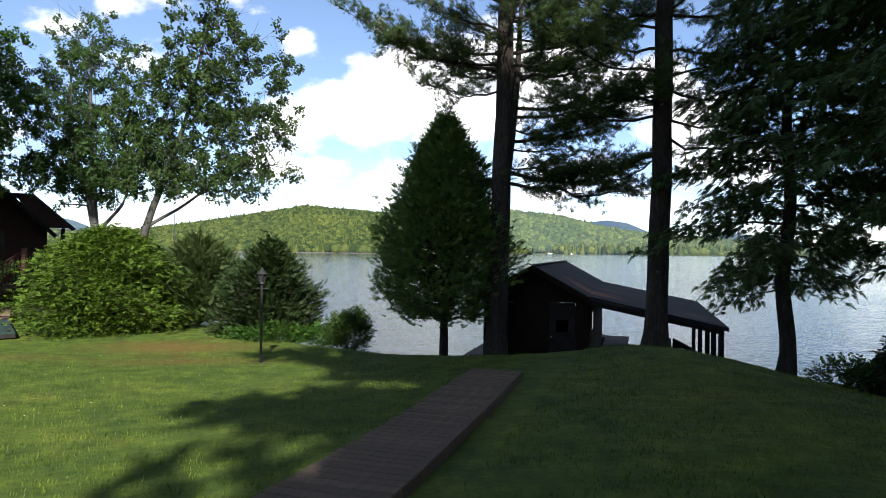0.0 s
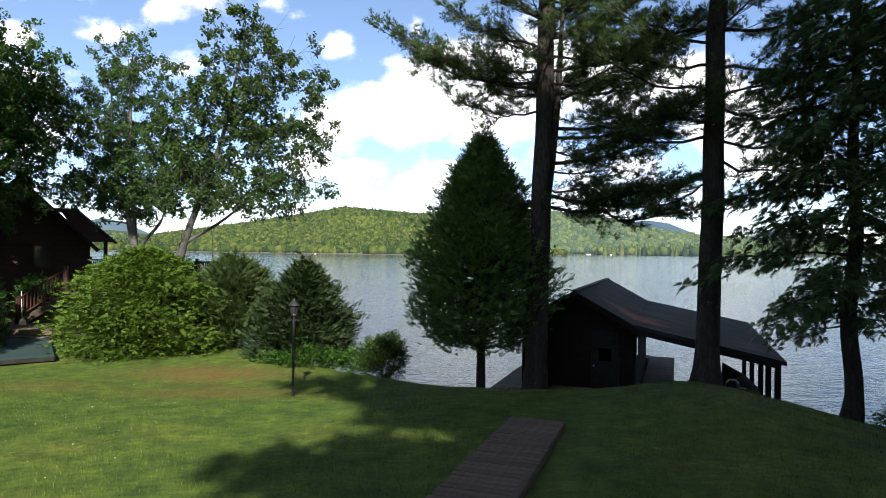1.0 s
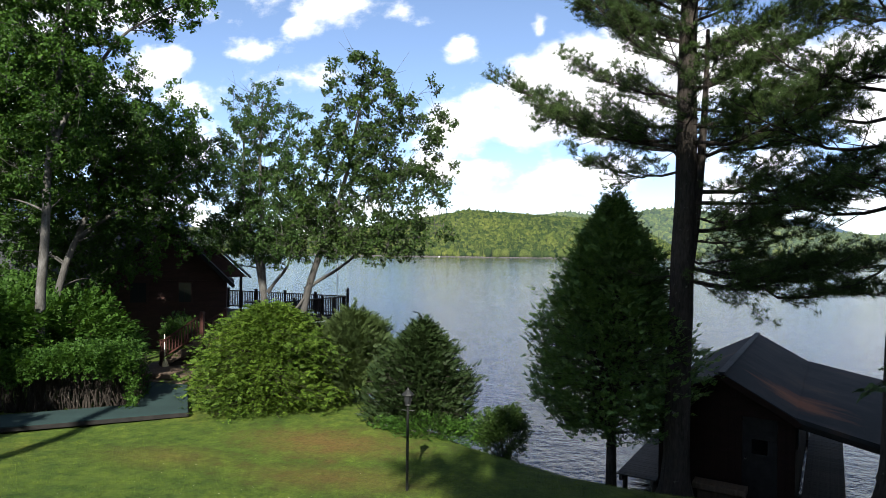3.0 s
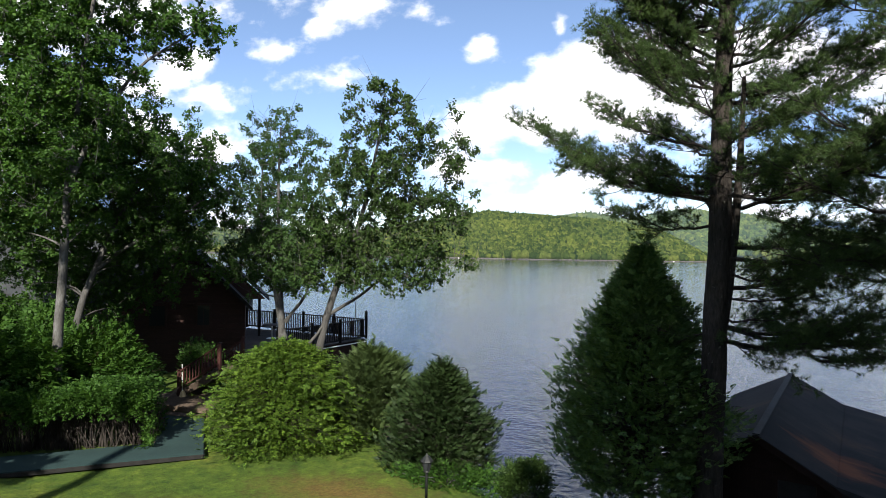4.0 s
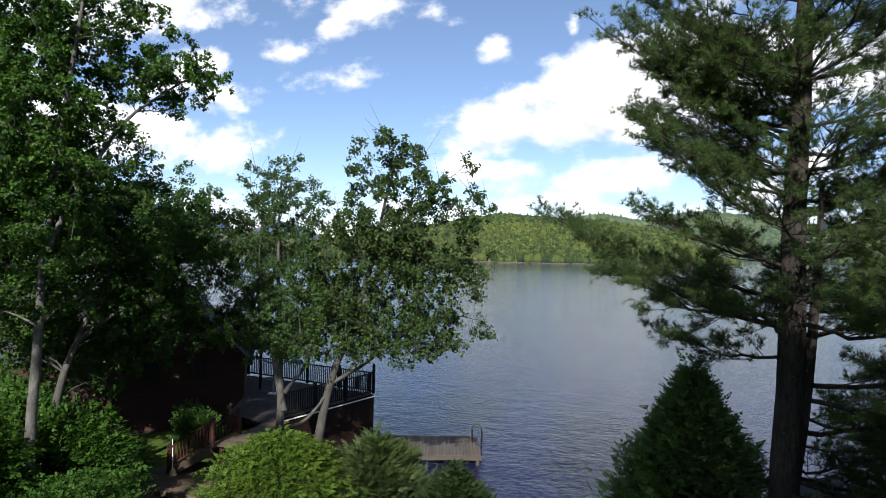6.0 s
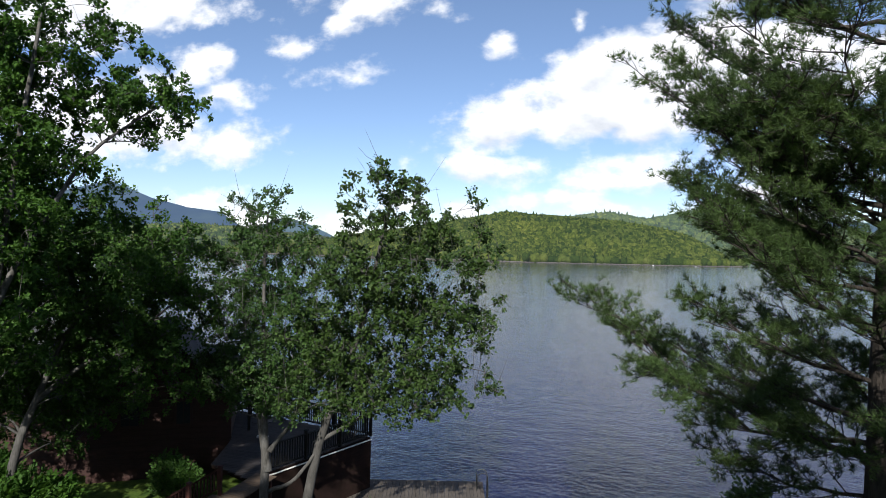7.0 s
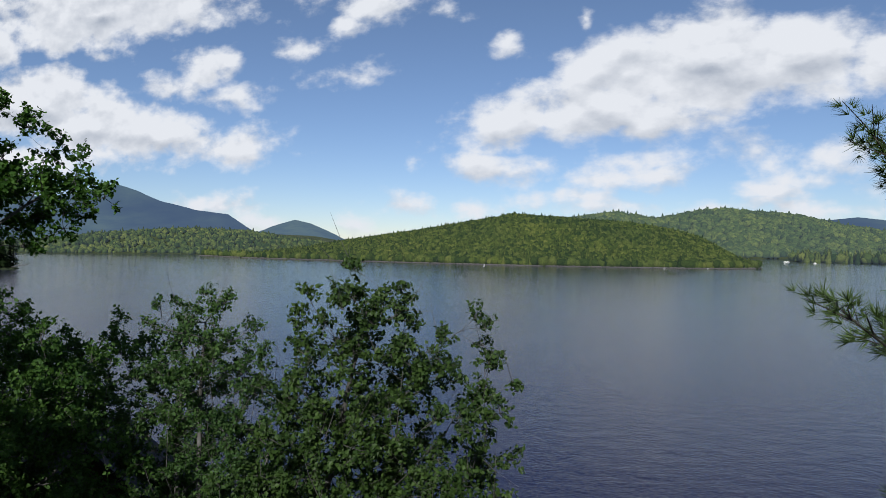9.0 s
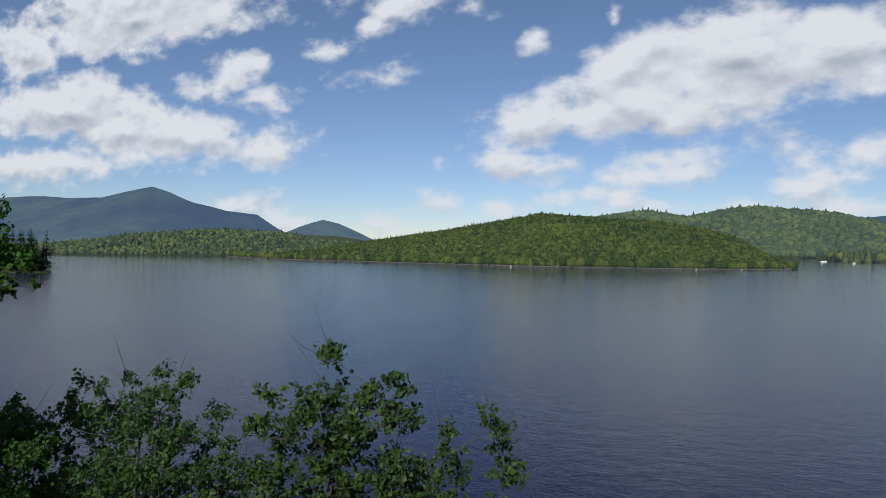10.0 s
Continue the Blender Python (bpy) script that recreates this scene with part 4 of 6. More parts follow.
def white_pine(label, base, lean, height, girth, limbs, seed, tuft=0.15, fork=None, thin=1.0):
    """A white pine: straight stem, limbs given as (height, bearing, length, rise), plumes of needles on fanned branchlets."""
    rng = np.random.default_rng(seed)
    base = np.array(base, float)
    t = thing("white_pine", tuple(base), label, "tree")

    def stem_at(z):
        return np.array([lean[0] * z / height, lean[1] * z / height, z])

    zs = np.array([-0.5, 0.0, 0.2, 0.5, 1.0] + list(np.linspace(1.8, height, 16)))
    stem = np.array([stem_at(z) for z in zs])
    stem[6:, :2] += rng.normal(0, 0.02, (len(zs) - 6, 2))
    r = girth * np.interp(zs, (-0.5, 0, 0.2, 0.5, 1.0, height * 0.4, height), (2.0, 1.75, 1.4, 1.15, 1.0, 0.78, 0.07))
    stems = [(stem, r)]
    if fork:
        z0, side, z1 = fork
        q = np.linspace(0, 1, 8)
        rise = np.stack([stem_at(z0 + (z1 - z0) * k) + np.array([side * (1 - (1 - k) ** 2.5), 0, 0]) for k in q])
        stems.append((rise, girth * (0.5 - 0.36 * q)))
    part("trunk", mesh_of("trunk", *tubes(stems, 12), smooth=True), BARK_PINE, t)
    wood, twigs, at, way = [], [], [], []
    up = np.array([0, 0, 1.0])
    for z, a, L, rise in limbs:
        a = radians(a)
        out = np.array([math.cos(a), math.sin(a), 0])
        side = np.array([-out[1], out[0], 0])
        n = 10
        q = np.linspace(0, 1, n)
        bow = 0.10 * q ** 3 - rng.uniform(0.03, 0.11) * np.sin(q * np.pi)
        line = stem_at(z) + out * (q * L)[:, None] + up * (L * (rise * q + bow))[:, None]
        line[1:] += np.cumsum(rng.normal(0, 0.024 * L, (n - 1, 3)) * [1, 1, 0.8], 0)
        wood.append((line, np.linspace(0.011 * L + 0.012, 0.006, n)))
        go = unit(out + up * rise)
        count = max(5, int(L * 8.6 * thin))
        for j in range(count):
            p = 0.14 + 0.86 * (j + rng.uniform(0, 1)) / count
            o = np.array([np.interp(p, q, line[:, c]) for c in range(3)])
            b = 1 if j % 2 else -1
            d = unit(go * rng.uniform(0.35, 1.1) + side * b * rng.uniform(0.4, 1.15) + up * rng.uniform(-0.2, 0.4))
            l2 = (0.22 + 0.26 * (1 - p)) * L * rng.uniform(0.55, 1.05) + 0.12
            l2 = min(l2, 1.5)
            e = o + d * l2 + up * 0.1 * l2
            if rng.uniform() < 0.08:
                e = o + (d - up * 0.5) * l2 * 0.8
            wood.append((np.array([o, (o + e) / 2 - up * 0.04 * l2, e]), [0.011, 0.008, 0.004]))
            d = unit(e - o)
            side2 = unit(np.cross(d, up))
            for k in range(max(3, int(l2 * 10 * thin))):
                w = rng.uniform(0.2, 1.0)
                o2 = o + (e - o) * w
                d2 = unit(d * rng.uniform(0.5, 1.1) + side2 * rng.choice((-1, 1)) * rng.uniform(0.2, 0.9) + up * rng.uniform(-0.15, 0.5))
                e2 = o2 + d2 * rng.uniform(0.14, 0.34)
                twigs.append((np.array([o2, e2]), [0.006, 0.003]))
                m = 5
                at.append(o2 + (e2 - o2) * rng.uniform(0.45, 1.1, (m, 1)) + rng.normal(0, 0.035, (m, 3)))
                way.append(np.tile(d2, (m, 1)) + rng.normal(0, 0.5, (m, 3)) + up * 0.2)
    part("branchwork", mesh_of("branchwork", *joined(tubes(wood, 5), tubes(twigs, 3)), smooth=True), BARK_PINE, t)
    at, way = np.concatenate(at), np.concatenate(way)
    got = []
    for c in range(4):
        m = np.arange(len(at)) % 4 == c
        got.append(scatter(tuft_shape(rng, 13, 0.065), at[m], way[m], rng.normal(size=(m.sum(), 3)), tuft * rng.uniform(0.75, 1.2, m.sum())))
    part("crown", mesh_of("crown", *joined(*got)), NEEDLE_PINE, t)
    return t


def ring_limbs(seed, n, z0, z1, reach, rises, skip=None):
    """Limbs in loose whorls from z0 to z1; reach and rises run from the lowest to the highest. skip: a bearing range left free."""
    rng = np.random.default_rng(seed)
    got, turn = [], 0.0
    for i in range(n):
        u = (i + rng.uniform(0, 0.7)) / n
        turn += 137.5 + rng.uniform(-25, 25)
        a = turn % 360
        if skip and skip[0] < a < skip[1]:
            continue
        L = float(np.interp(u, (0, 0.5, 1), reach)) * rng.uniform(0.7, 1.08)
        got.append((z0 + (z1 - z0) * u, a, L, float(np.interp(u, (0, 1), rises)) + rng.uniform(-0.12, 0.15)))
    return got


def hemlock(label, base, height, first, reach, seed, girth=0.15, crook=0.1, limbs=80, spray=0.2, thin=1.0, extra=()):
    """A hemlock: tiers of drooping limbs hung with flat feathered sprays, sky between the tiers."""
    rng = np.random.default_rng(seed)
    base = np.array(base, float)
    t = thing("hemlock", tuple(base), label, "tree")
    zs = np.linspace(-0.4, height, 44)
    line = np.stack([crook * np.sin(zs * 1.9 + 0.6) * np.exp(-np.maximum(zs, 0) * 0.15) + 0.12 * np.sin(zs * 0.3), 0.1 * np.sin(zs * 0.25), zs], -1)
    r = girth * np.interp(zs, (-0.4, 0, 0.4, height), (1.7, 1.45, 1.05, 0.06))
    part("trunk", mesh_of("trunk", *tubes([(line, r)], 10), smooth=True), BARK_PINE, t)
    up = np.array([0, 0, 1.0])
    wood, at, way = [], [], []
    turn = 0.0
    specs = []
    for i in range(limbs):
        u = (i + rng.uniform(0, 0.8)) / limbs
        turn += 137.5 + rng.uniform(-30, 30)
        L = reach * float(np.interp(u, (0, 0.12, 0.5, 0.8, 1), (0.75, 1.0, 0.85, 0.5, 0.12))) * rng.uniform(0.6, 1.12)
        specs.append((first + (height * 0.98 - first) * u, turn, L))
    for z, a, L in specs + list(extra):
        a = radians(a)
        out = np.array([math.cos(a), math.sin(a), 0])
        side = np.array([-out[1], out[0], 0])
        n = 8
        q = np.linspace(0, 1, n)
        root = np.array([np.interp(z, zs, line[:, c]) for c in range(3)])
        arm = root + out * (q * L)[:, None] + up * (L * (0.14 * q - 0.34 * q ** 2.2))[:, None]
        arm[1:] += np.cumsum(rng.normal(0, 0.026 * L, (n - 1, 3)), 0)
        wood.append((arm, np.linspace(0.008 * L + 0.01, 0.004, n)))
        count = max(5, int(L * 8 * thin))
        for j in range(count):
            p = 0.18 + 0.82 * (j + rng.uniform(0, 1)) / count
            o = np.array([np.interp(p, q, arm[:, c]) for c in range(3)])
            b = 1 if j % 2 else -1
            l2 = (0.2 + 0.3 * (1 - p)) * L * rng.uniform(0.6, 1.1) + 0.15
            d = unit(out * rng.uniform(0.6, 1.0) + side * b * rng.uniform(0.5, 1.0) - up * rng.uniform(0.05, 0.35))
            e = o + d * l2
            wood.append((np.array([o, (o + e) / 2 + up * 0.05 * l2, e - up * 0.06 * l2]), [0.008, 0.006, 0.003]))
            m = max(4, int(l2 * 15 * thin))
            w = rng.uniform(0.1, 1.02, (m, 1))
            at.append(o + (e - o) * w + rng.normal(0, 1, (m, 3)) * [0.06, 0.06, 0.10])
            flank = unit(np.cross(d, up))
            way.append(np.tile(d, (m, 1)) + flank * rng.normal(0, 0.8, (m, 1)) - up * rng.uniform(-0.1, 0.95, (m, 1)))
    part("branchwork", mesh_of("branchwork", *tubes(wood, 4), smooth=True), BARK_PINE, t)
    at, way = np.concatenate(at), np.concatenate(way)
    lie = up + rng.normal(0, 0.55, at.shape)
    got = []
    for c in range(3):
        k = np.arange(len(at)) % 3 == c
        got.append(scatter(spray_shape(rng, 6, 0.24, 0.3, True), at[k], way[k], lie[k], spray * rng.uniform(0.7, 1.25, k.sum())))
    part("crown", mesh_of("crown", *joined(*got)), NEEDLE_HEMLOCK, t)
    return t


def shade_pine(label, base, height, first, reach, seed, limbs=64):
    """A plainer pine for the unseen stand that casts shade round the lawn."""
    rng = np.random.default_rng(seed)
    t = thing("shade_pine", tuple(base), label, "tree", "shade pines")
    s = np.linspace(0, 1, 18)
    stem = np.stack([0 * s, 0 * s, -0.5 + (height + 0.5) * s], -1)
    part("trunk", mesh_of("trunk", *tubes([(stem, 0.36 * (1 - 0.9 * s))], 10), smooth=True), BARK_PINE, t)
    wood, at, way = [], [], []
    for z, a, L, rise in ring_limbs(seed, limbs, first, height * 0.98, (reach, reach * 0.9, 0.6), (0.0, 0.5)):
        out = np.array([math.cos(radians(a)), math.sin(radians(a)), rise])
        tip = np.array([0, 0, z]) + out * L
        wood.append((np.array([[0, 0, z], tip]), [0.045, 0.01]))
        m = int(L * 10)
        q = rng.uniform(0.12, 1.0, (m, 1))
        at.append(np.array([0, 0, z]) + out * L * q + rng.normal(0, 0.28, (m, 3)) * [1, 1, 0.5])
        way.append(np.tile(out, (m, 1)) + rng.normal(0, 0.8, (m, 3)))
    part("branchwork", mesh_of("branchwork", *tubes(wood, 4)), BARK_PINE, t)
    at, way = np.concatenate(at), np.concatenate(way)
    v, f = scatter(tuft_shape(rng, 7, 0.42), at, way, rng.normal(size=at.shape), 0.72 * rng.uniform(0.75, 1.2, len(at)))
    part("crown", mesh_of("crown", v, f), NEEDLE_PINE, t)
    return t


def feathered(name, label, base, height, skirt, radius, seed, needles, sprays=2600, size=0.34, droop=0.25, profile=None, stem=0.12, squash=1.0, rise=0.0, aim=None, bend=(0, 0), category="tree", inner=0.35, bark=None, jag=0.25, shapes=(5, 0.3), leaders=0, crook=0.0, spiky=False, flop=0.6, tilt=0.45):
    """A cedar, hemlock, spruce or clipped-looking bush: flat sprays in tiers round a stem."""
    rng = np.random.default_rng(seed)
    base = np.array(base, float)
    t = thing(name, tuple(base), label, category)
    s = np.linspace(0, 1, 12)
    line = np.stack([bend[0] * np.sin(s * 3.0), bend[1] * np.sin(s * 2.2), -0.3 + (height + 0.15) * s], -1)
    if crook:
        s = np.linspace(0, 1, 40)
        line = np.stack([np.interp(s, np.linspace(0, 1, 12), line[:, c]) for c in range(3)], -1)
        line[:, 0] += crook * np.sin(line[:, 2] * 1.9 + 0.6) * np.exp(-np.maximum(line[:, 2], 0) * 0.15)
    part("trunk", mesh_of("trunk", *tubes([(line, stem * (1.1 - s))], 9), smooth=True), bark or BARK_PINE, t)
    profile = profile or ((0, 0.5), (0.12, 1.0), (0.5, 0.75), (0.8, 0.4), (1, 0.04))
    pu, pr = zip(*profile)
    # limbs first, then sprays along and at the end of each
    n_l = int(sprays / 4)
    u = rng.uniform(0, 1, n_l) ** 0.9
    a = rng.uniform(0, 2 * np.pi, n_l)
    lump = 1 + jag * np.sin(a * 3 + u * 14 + seed) * 0.6 + rng.normal(0, jag * 0.45, n_l)
    r = radius * np.interp(u, pu, pr) * np.clip(lump, 0.4, 1.5)
    out = np.stack([np.cos(a), np.sin(a) * squash, np.zeros(n_l)], -1)
    z = skirt + (height - skirt) * u
    core = np.stack([np.interp(z, line[:, 2], line[:, c]) for c in (0, 1)] + [z], -1)
    drop = np.stack([np.zeros(n_l), np.zeros(n_l), r * (rise - droop * 0.5)], -1)
    tip = core + out * r[:, None] + drop
    if leaders:
        k = rng.choice(n_l, leaders, replace=False)
        tip[k, 2] += rng.uniform(0.15, 0.5, leaders)
        tip[k, :2] += (core[k, :2] - tip[k, :2]) * 0.25
    wood = [(np.array([c, (c + e) / 2 + [0, 0, 0.06], e]), [0.012 + 0.012 * q, 0.01, 0.004]) for c, e, q in zip(core, tip, r)]
    part("branchwork", mesh_of("branchwork", *tubes(wood[:900], 3)), bark or BARK_PINE, t)
    m = 4
    w = (inner + (1.03 - inner) * rng.uniform(0, 1, (n_l, m, 1)) ** 0.7)
    at = core[:, None] * (1 - w) + tip[:, None] * w + rng.normal(0, 0.09, (n_l, m, 3))
    side = np.stack([-out[:, 1], out[:, 0], np.zeros(n_l)], -1)
    way = out[:, None] + side[:, None] * rng.normal(0, 0.75, (n_l, m, 1)) + np.array([0, 0, 1.0]) * ((rise * 0.8 if aim is None else aim) - droop * 0.5 + rng.normal(0, tilt, (n_l, m, 1)))
    at, way = at.reshape(-1, 3), way.reshape(-1, 3)
    up = np.array([0, 0, 1.0]) + 0.35 * unit(way) + rng.normal(0, flop, at.shape)
    got = []
    for c in range(3):
        k = np.arange(len(at)) % 3 == c
        got.append(scatter(spray_shape(rng, shapes[0], shapes[1], droop, spiky), at[k], way[k], up[k], size * rng.uniform(0.65, 1.2, k.sum())))
    part("crown", mesh_of("crown", *joined(*got)), needles, t)
    return t


def leafy_bush(name, label, base, blobs, leaf, seed, n=2600, size=0.07, reach=0.28, stems=14, bark=None, lift=0.3, leaves=7):
    """A bush of leafy twigs that fill ellipsoids given from its base."""
    rng = np.random.default_rng(seed)
    t = thing(name, tuple(base), label, "shrub")
    at = inside(rng, blobs, n)
    b = np.array(blobs, float)
    mid = b[:, :3].mean(0)
    way = unit(at - mid * [1, 1, 0.6]) + rng.normal(0, 0.35, at.shape) + [0, 0, lift]
    wood = []
    for k in range(stems):
        e = at[rng.integers(0, n)]
        wood.append((np.array([[e[0] * 0.15, e[1] * 0.15, -0.1], e * [0.6, 0.6, 0.55], e]), [0.025, 0.016, 0.005]))
    part("stem_clump", mesh_of("stem_clump", *tubes(wood, 5)), bark or BARK_GREY, t)
    got = []
    for c in range(4):
        k = np.arange(n) % 4 == c
        got.append(scatter(twig_shape(rng, leaves, reach, size), at[k], way[k], rng.normal(0, 0.35, (k.sum(), 3)) + [0, 0, 1], rng.uniform(0.7, 1.25, k.sum())))
    part("foliage", mesh_of("foliage", *joined(*got)), leaf, t)
    return t


def hedge_row(a, b, half):
    """A clipped hedge along a line: a leafy top that overhangs a bare, twiggy front."""
    rng = np.random.default_rng(207)
    base = np.array([(a[0] + b[0]) / 2, (a[1] + b[1]) / 2, gz((a[0] + b[0]) / 2, (a[1] + b[1]) / 2)])
    t = thing("clipped_hedge", tuple(base), "clipped green hedge overhanging a bare twiggy front", "hedge")
    p, q = np.array(a) - base[:2], np.array(b) - base[:2]
    run = unit(q - p)
    over = np.array([run[1], -run[0]])
    n = 7600
    s, w = rng.uniform(0, 1, n), rng.uniform(-1, 1, n)
    w = np.sign(w) * np.abs(w) ** 0.6
    top = 1.88 + 0.07 * np.sin(s * 17) + 0.05 * np.sin(w * 5 + s * 31) - 0.18 * w ** 4
    z = top - rng.uniform(0, 1, n) ** 1.6 * (0.62 + 0.1 * np.sin(s * 23))
    ends = s > 0.965
    z = np.where(ends, top * rng.uniform(0.05, 1, n), z)
    at = np.stack([p[c] + (q - p)[c] * s + over[c] * w * half for c in (0, 1)] + [z], -1)
    way = rng.normal(0, 0.6, (n, 3)) + np.array([0, 0, 0.5]) + np.array([*over, 0]) * (w[:, None] * 0.7)
    got = []
    for c in range(4):
        k = np.arange(n) % 4 == c
        got.append(scatter(twig_shape(rng, 8, 0.22, 0.075), at[k], way[k], rng.normal(0, 0.4, (k.sum(), 3)) + [0, 0, 1], rng.uniform(0.7, 1.25, k.sum())))
    part("foliage", mesh_of("foliage", *joined(*got)), LEAF_DEEP, t)
    wood = []
    for k in range(620):
        s, w = rng.uniform(0, 0.985), rng.uniform(-0.7, 0.0)
        o = np.array([*(p + (q - p) * s + over * w * 0.5 * half), -0.1])
        e = np.array([*(p + (q - p) * (s + rng.normal(0, 0.03)) + over * w * half), rng.uniform(1.0, 1.6)])
        m = (o + e) / 2 + rng.normal(0, 0.1, 3)
        wood.append((np.array([o, m, e]), [0.022, 0.014, 0.006]))
        for _ in range(3):
            f = m + (e - m) * rng.uniform(0, 1)
            wood.append((np.array([f, f + rng.normal(0, 0.12, 3), f + rng.normal(0, 0.22, 3) + [0, 0, 0.1]]), [0.008, 0.005, 0.003]))
    part("stem_clump", mesh_of("stem_clump", *tubes(wood, 4)), BARK_PINE, t)
    return t


def build_trees():
    # the two white pines on the crest
    limbs = [(7.9, 163, 3.9, 0.33), (8.3, 152, 3.4, 0.25), (8.1, 184, 3.2, 0.14), (7.5, 172, 2.2, 0.02), (8.0, 215, 1.3, 0.1), (8.4, 262, 1.2, 0.15), (9.0, 290, 1.6, 0.25), (9.0, 176, 2.6, 0.35), (9.6, 172, 2.6, 0.6), (10.1, 160, 2.5, 0.7), (9.7, 190, 2.4, 0.55),
             (10.8, 178, 2.7, 0.68), (11.4, 174, 2.9, 0.60), (11.9, 165, 2.6, 0.55), (11.0, 182, 2.6, 0.58), (10.6, 172, 2.7, 0.40), (11.2, 212, 2.4, 0.5), (10.2, 198, 2.2, 0.45), (10.6, 205, 2.2, 0.5), (11.6, 222, 2.3, 0.5), (12.4, 196, 2.3, 0.4), (12.9, 174, 2.3, 0.08), (13.9, 180, 2.3, 0.4), (14.3, 160, 2.8, 0.2), (15.2, 170, 2.5, 0.45),
             (9.5, 248, 1.5, 0.35), (10.2, 276, 1.9, 0.4), (11.2, 258, 2.2, 0.45), (12.2, 282, 2.3, 0.5), (13.2, 250, 2.3, 0.55), (10.6, 315, 2.6, 0.4),
             (5.3, 352, 3.9, 0.0), (5.3, 12, 3.4, -0.04), (5.0, 356, 3.7, -0.06), (5.0, 338, 1.9, -0.05), (5.5, 20, 2.0, 0.05), (5.9, 0, 1.7, 0.1), (6.4, 345, 2.0, 0.1), (6.2, 10, 4.3, 0.12), (7.0, 0, 4.0, 0.2), (7.8, 15, 3.8, 0.28), (8.4, 350, 3.9, 0.35), (9.2, 5, 3.9, 0.4), (6.7, 335, 3.5, 0.1), (10.0, 20, 3.6, 0.45), (8.0, 320, 3.2, 0.35), (5.1, 188, 1.5, 0.0)]
    limbs += ring_limbs(1101, 30, 7.6, 12.5, (2.8, 2.7, 2.6), (0.12, 0.5), (145, 325)) + ring_limbs(1102, 26, 11.6, 19.6, (3.0, 2.3, 0.7), (0.4, 0.75))
    white_pine("tall white pine with a dark forked trunk beside the boathouse", (2.3, 16.9, gz(2.3, 16.9)), (0.35, -0.4), 20.5, 0.285, limbs, 101, 0.125, (4.3, 0.38, 10.5))
    limbs = [(4.9, 186, 1.7, -0.3), (5.4, 8, 2.6, 0.05), (5.9, 176, 2.7, 0.1), (6.4, 168, 2.7, 0.05), (6.8, 192, 3.0, 0.1), (7.5, 172, 3.0, 0.2), (8.4, 186, 3.1, 0.3), (5.8, 350, 2.6, 0.02), (6.6, 20, 3.3, 0.12), (7.4, 350, 3.2, 0.2), (8.3, 10, 3.2, 0.3), (6.2, 230, 2.2, 0.0), (6.9, 300, 2.6, 0.05)]
    limbs += ring_limbs(1103, 44, 8.0, 20.0, (2.9, 2.6, 0.7), (0.15, 0.75))
    white_pine("tall white pine with a thick bare lower trunk and flared foot", (6.1, 15.6, gz(6.1, 15.6)), (0.2, -0.6), 21.0, 0.265, limbs, 102, 0.135, None, 0.85)
    # hemlocks at the right of the lawn
    hemlock("dark drooping hemlock with a crooked trunk on the bank", (8.2, 13.7, gz(8.2, 13.7)), 12.5, 1.9, 2.5, 103, 0.165, 0.1, 100, 0.22)
    hemlock("dark hemlock at the edge of the lawn", (11.4, 13.6, gz(11.4, 13.6)), 13.0, 2.9, 3.0, 104, 0.17, 0.04, 70, 0.25, 0.8)
    hemlock("dark hemlock overhanging the lawn", (9.6, 8.2, gz(9.6, 8.2)), 15.0, 3.4, 3.6, 110, 0.2, 0.03, 90, 0.28, 0.7,
            [(7.2, 128, 3.8), (8.0, 132, 3.8), (6.8, 118, 4.2), (8.6, 126, 4.0), (7.6, 112, 4.2)])
    # white cedar in front of the pine
    feathered("white_cedar", "dense cone-shaped white cedar on a bare stem", (0.95, 17.6, gz(0.95, 17.6)), 6.85, 1.35, 1.85, 105, NEEDLE_CEDAR, 19000, 0.2, 0.1,
              ((0, 0.55), (0.1, 0.92), (0.22, 1.0), (0.45, 0.82), (0.7, 0.55), (0.88, 0.25), (1, 0.03)), 0.13, rise=0.22, aim=0.75, inner=0.5, jag=0.24, shapes=(4, 0.3), leaders=400)
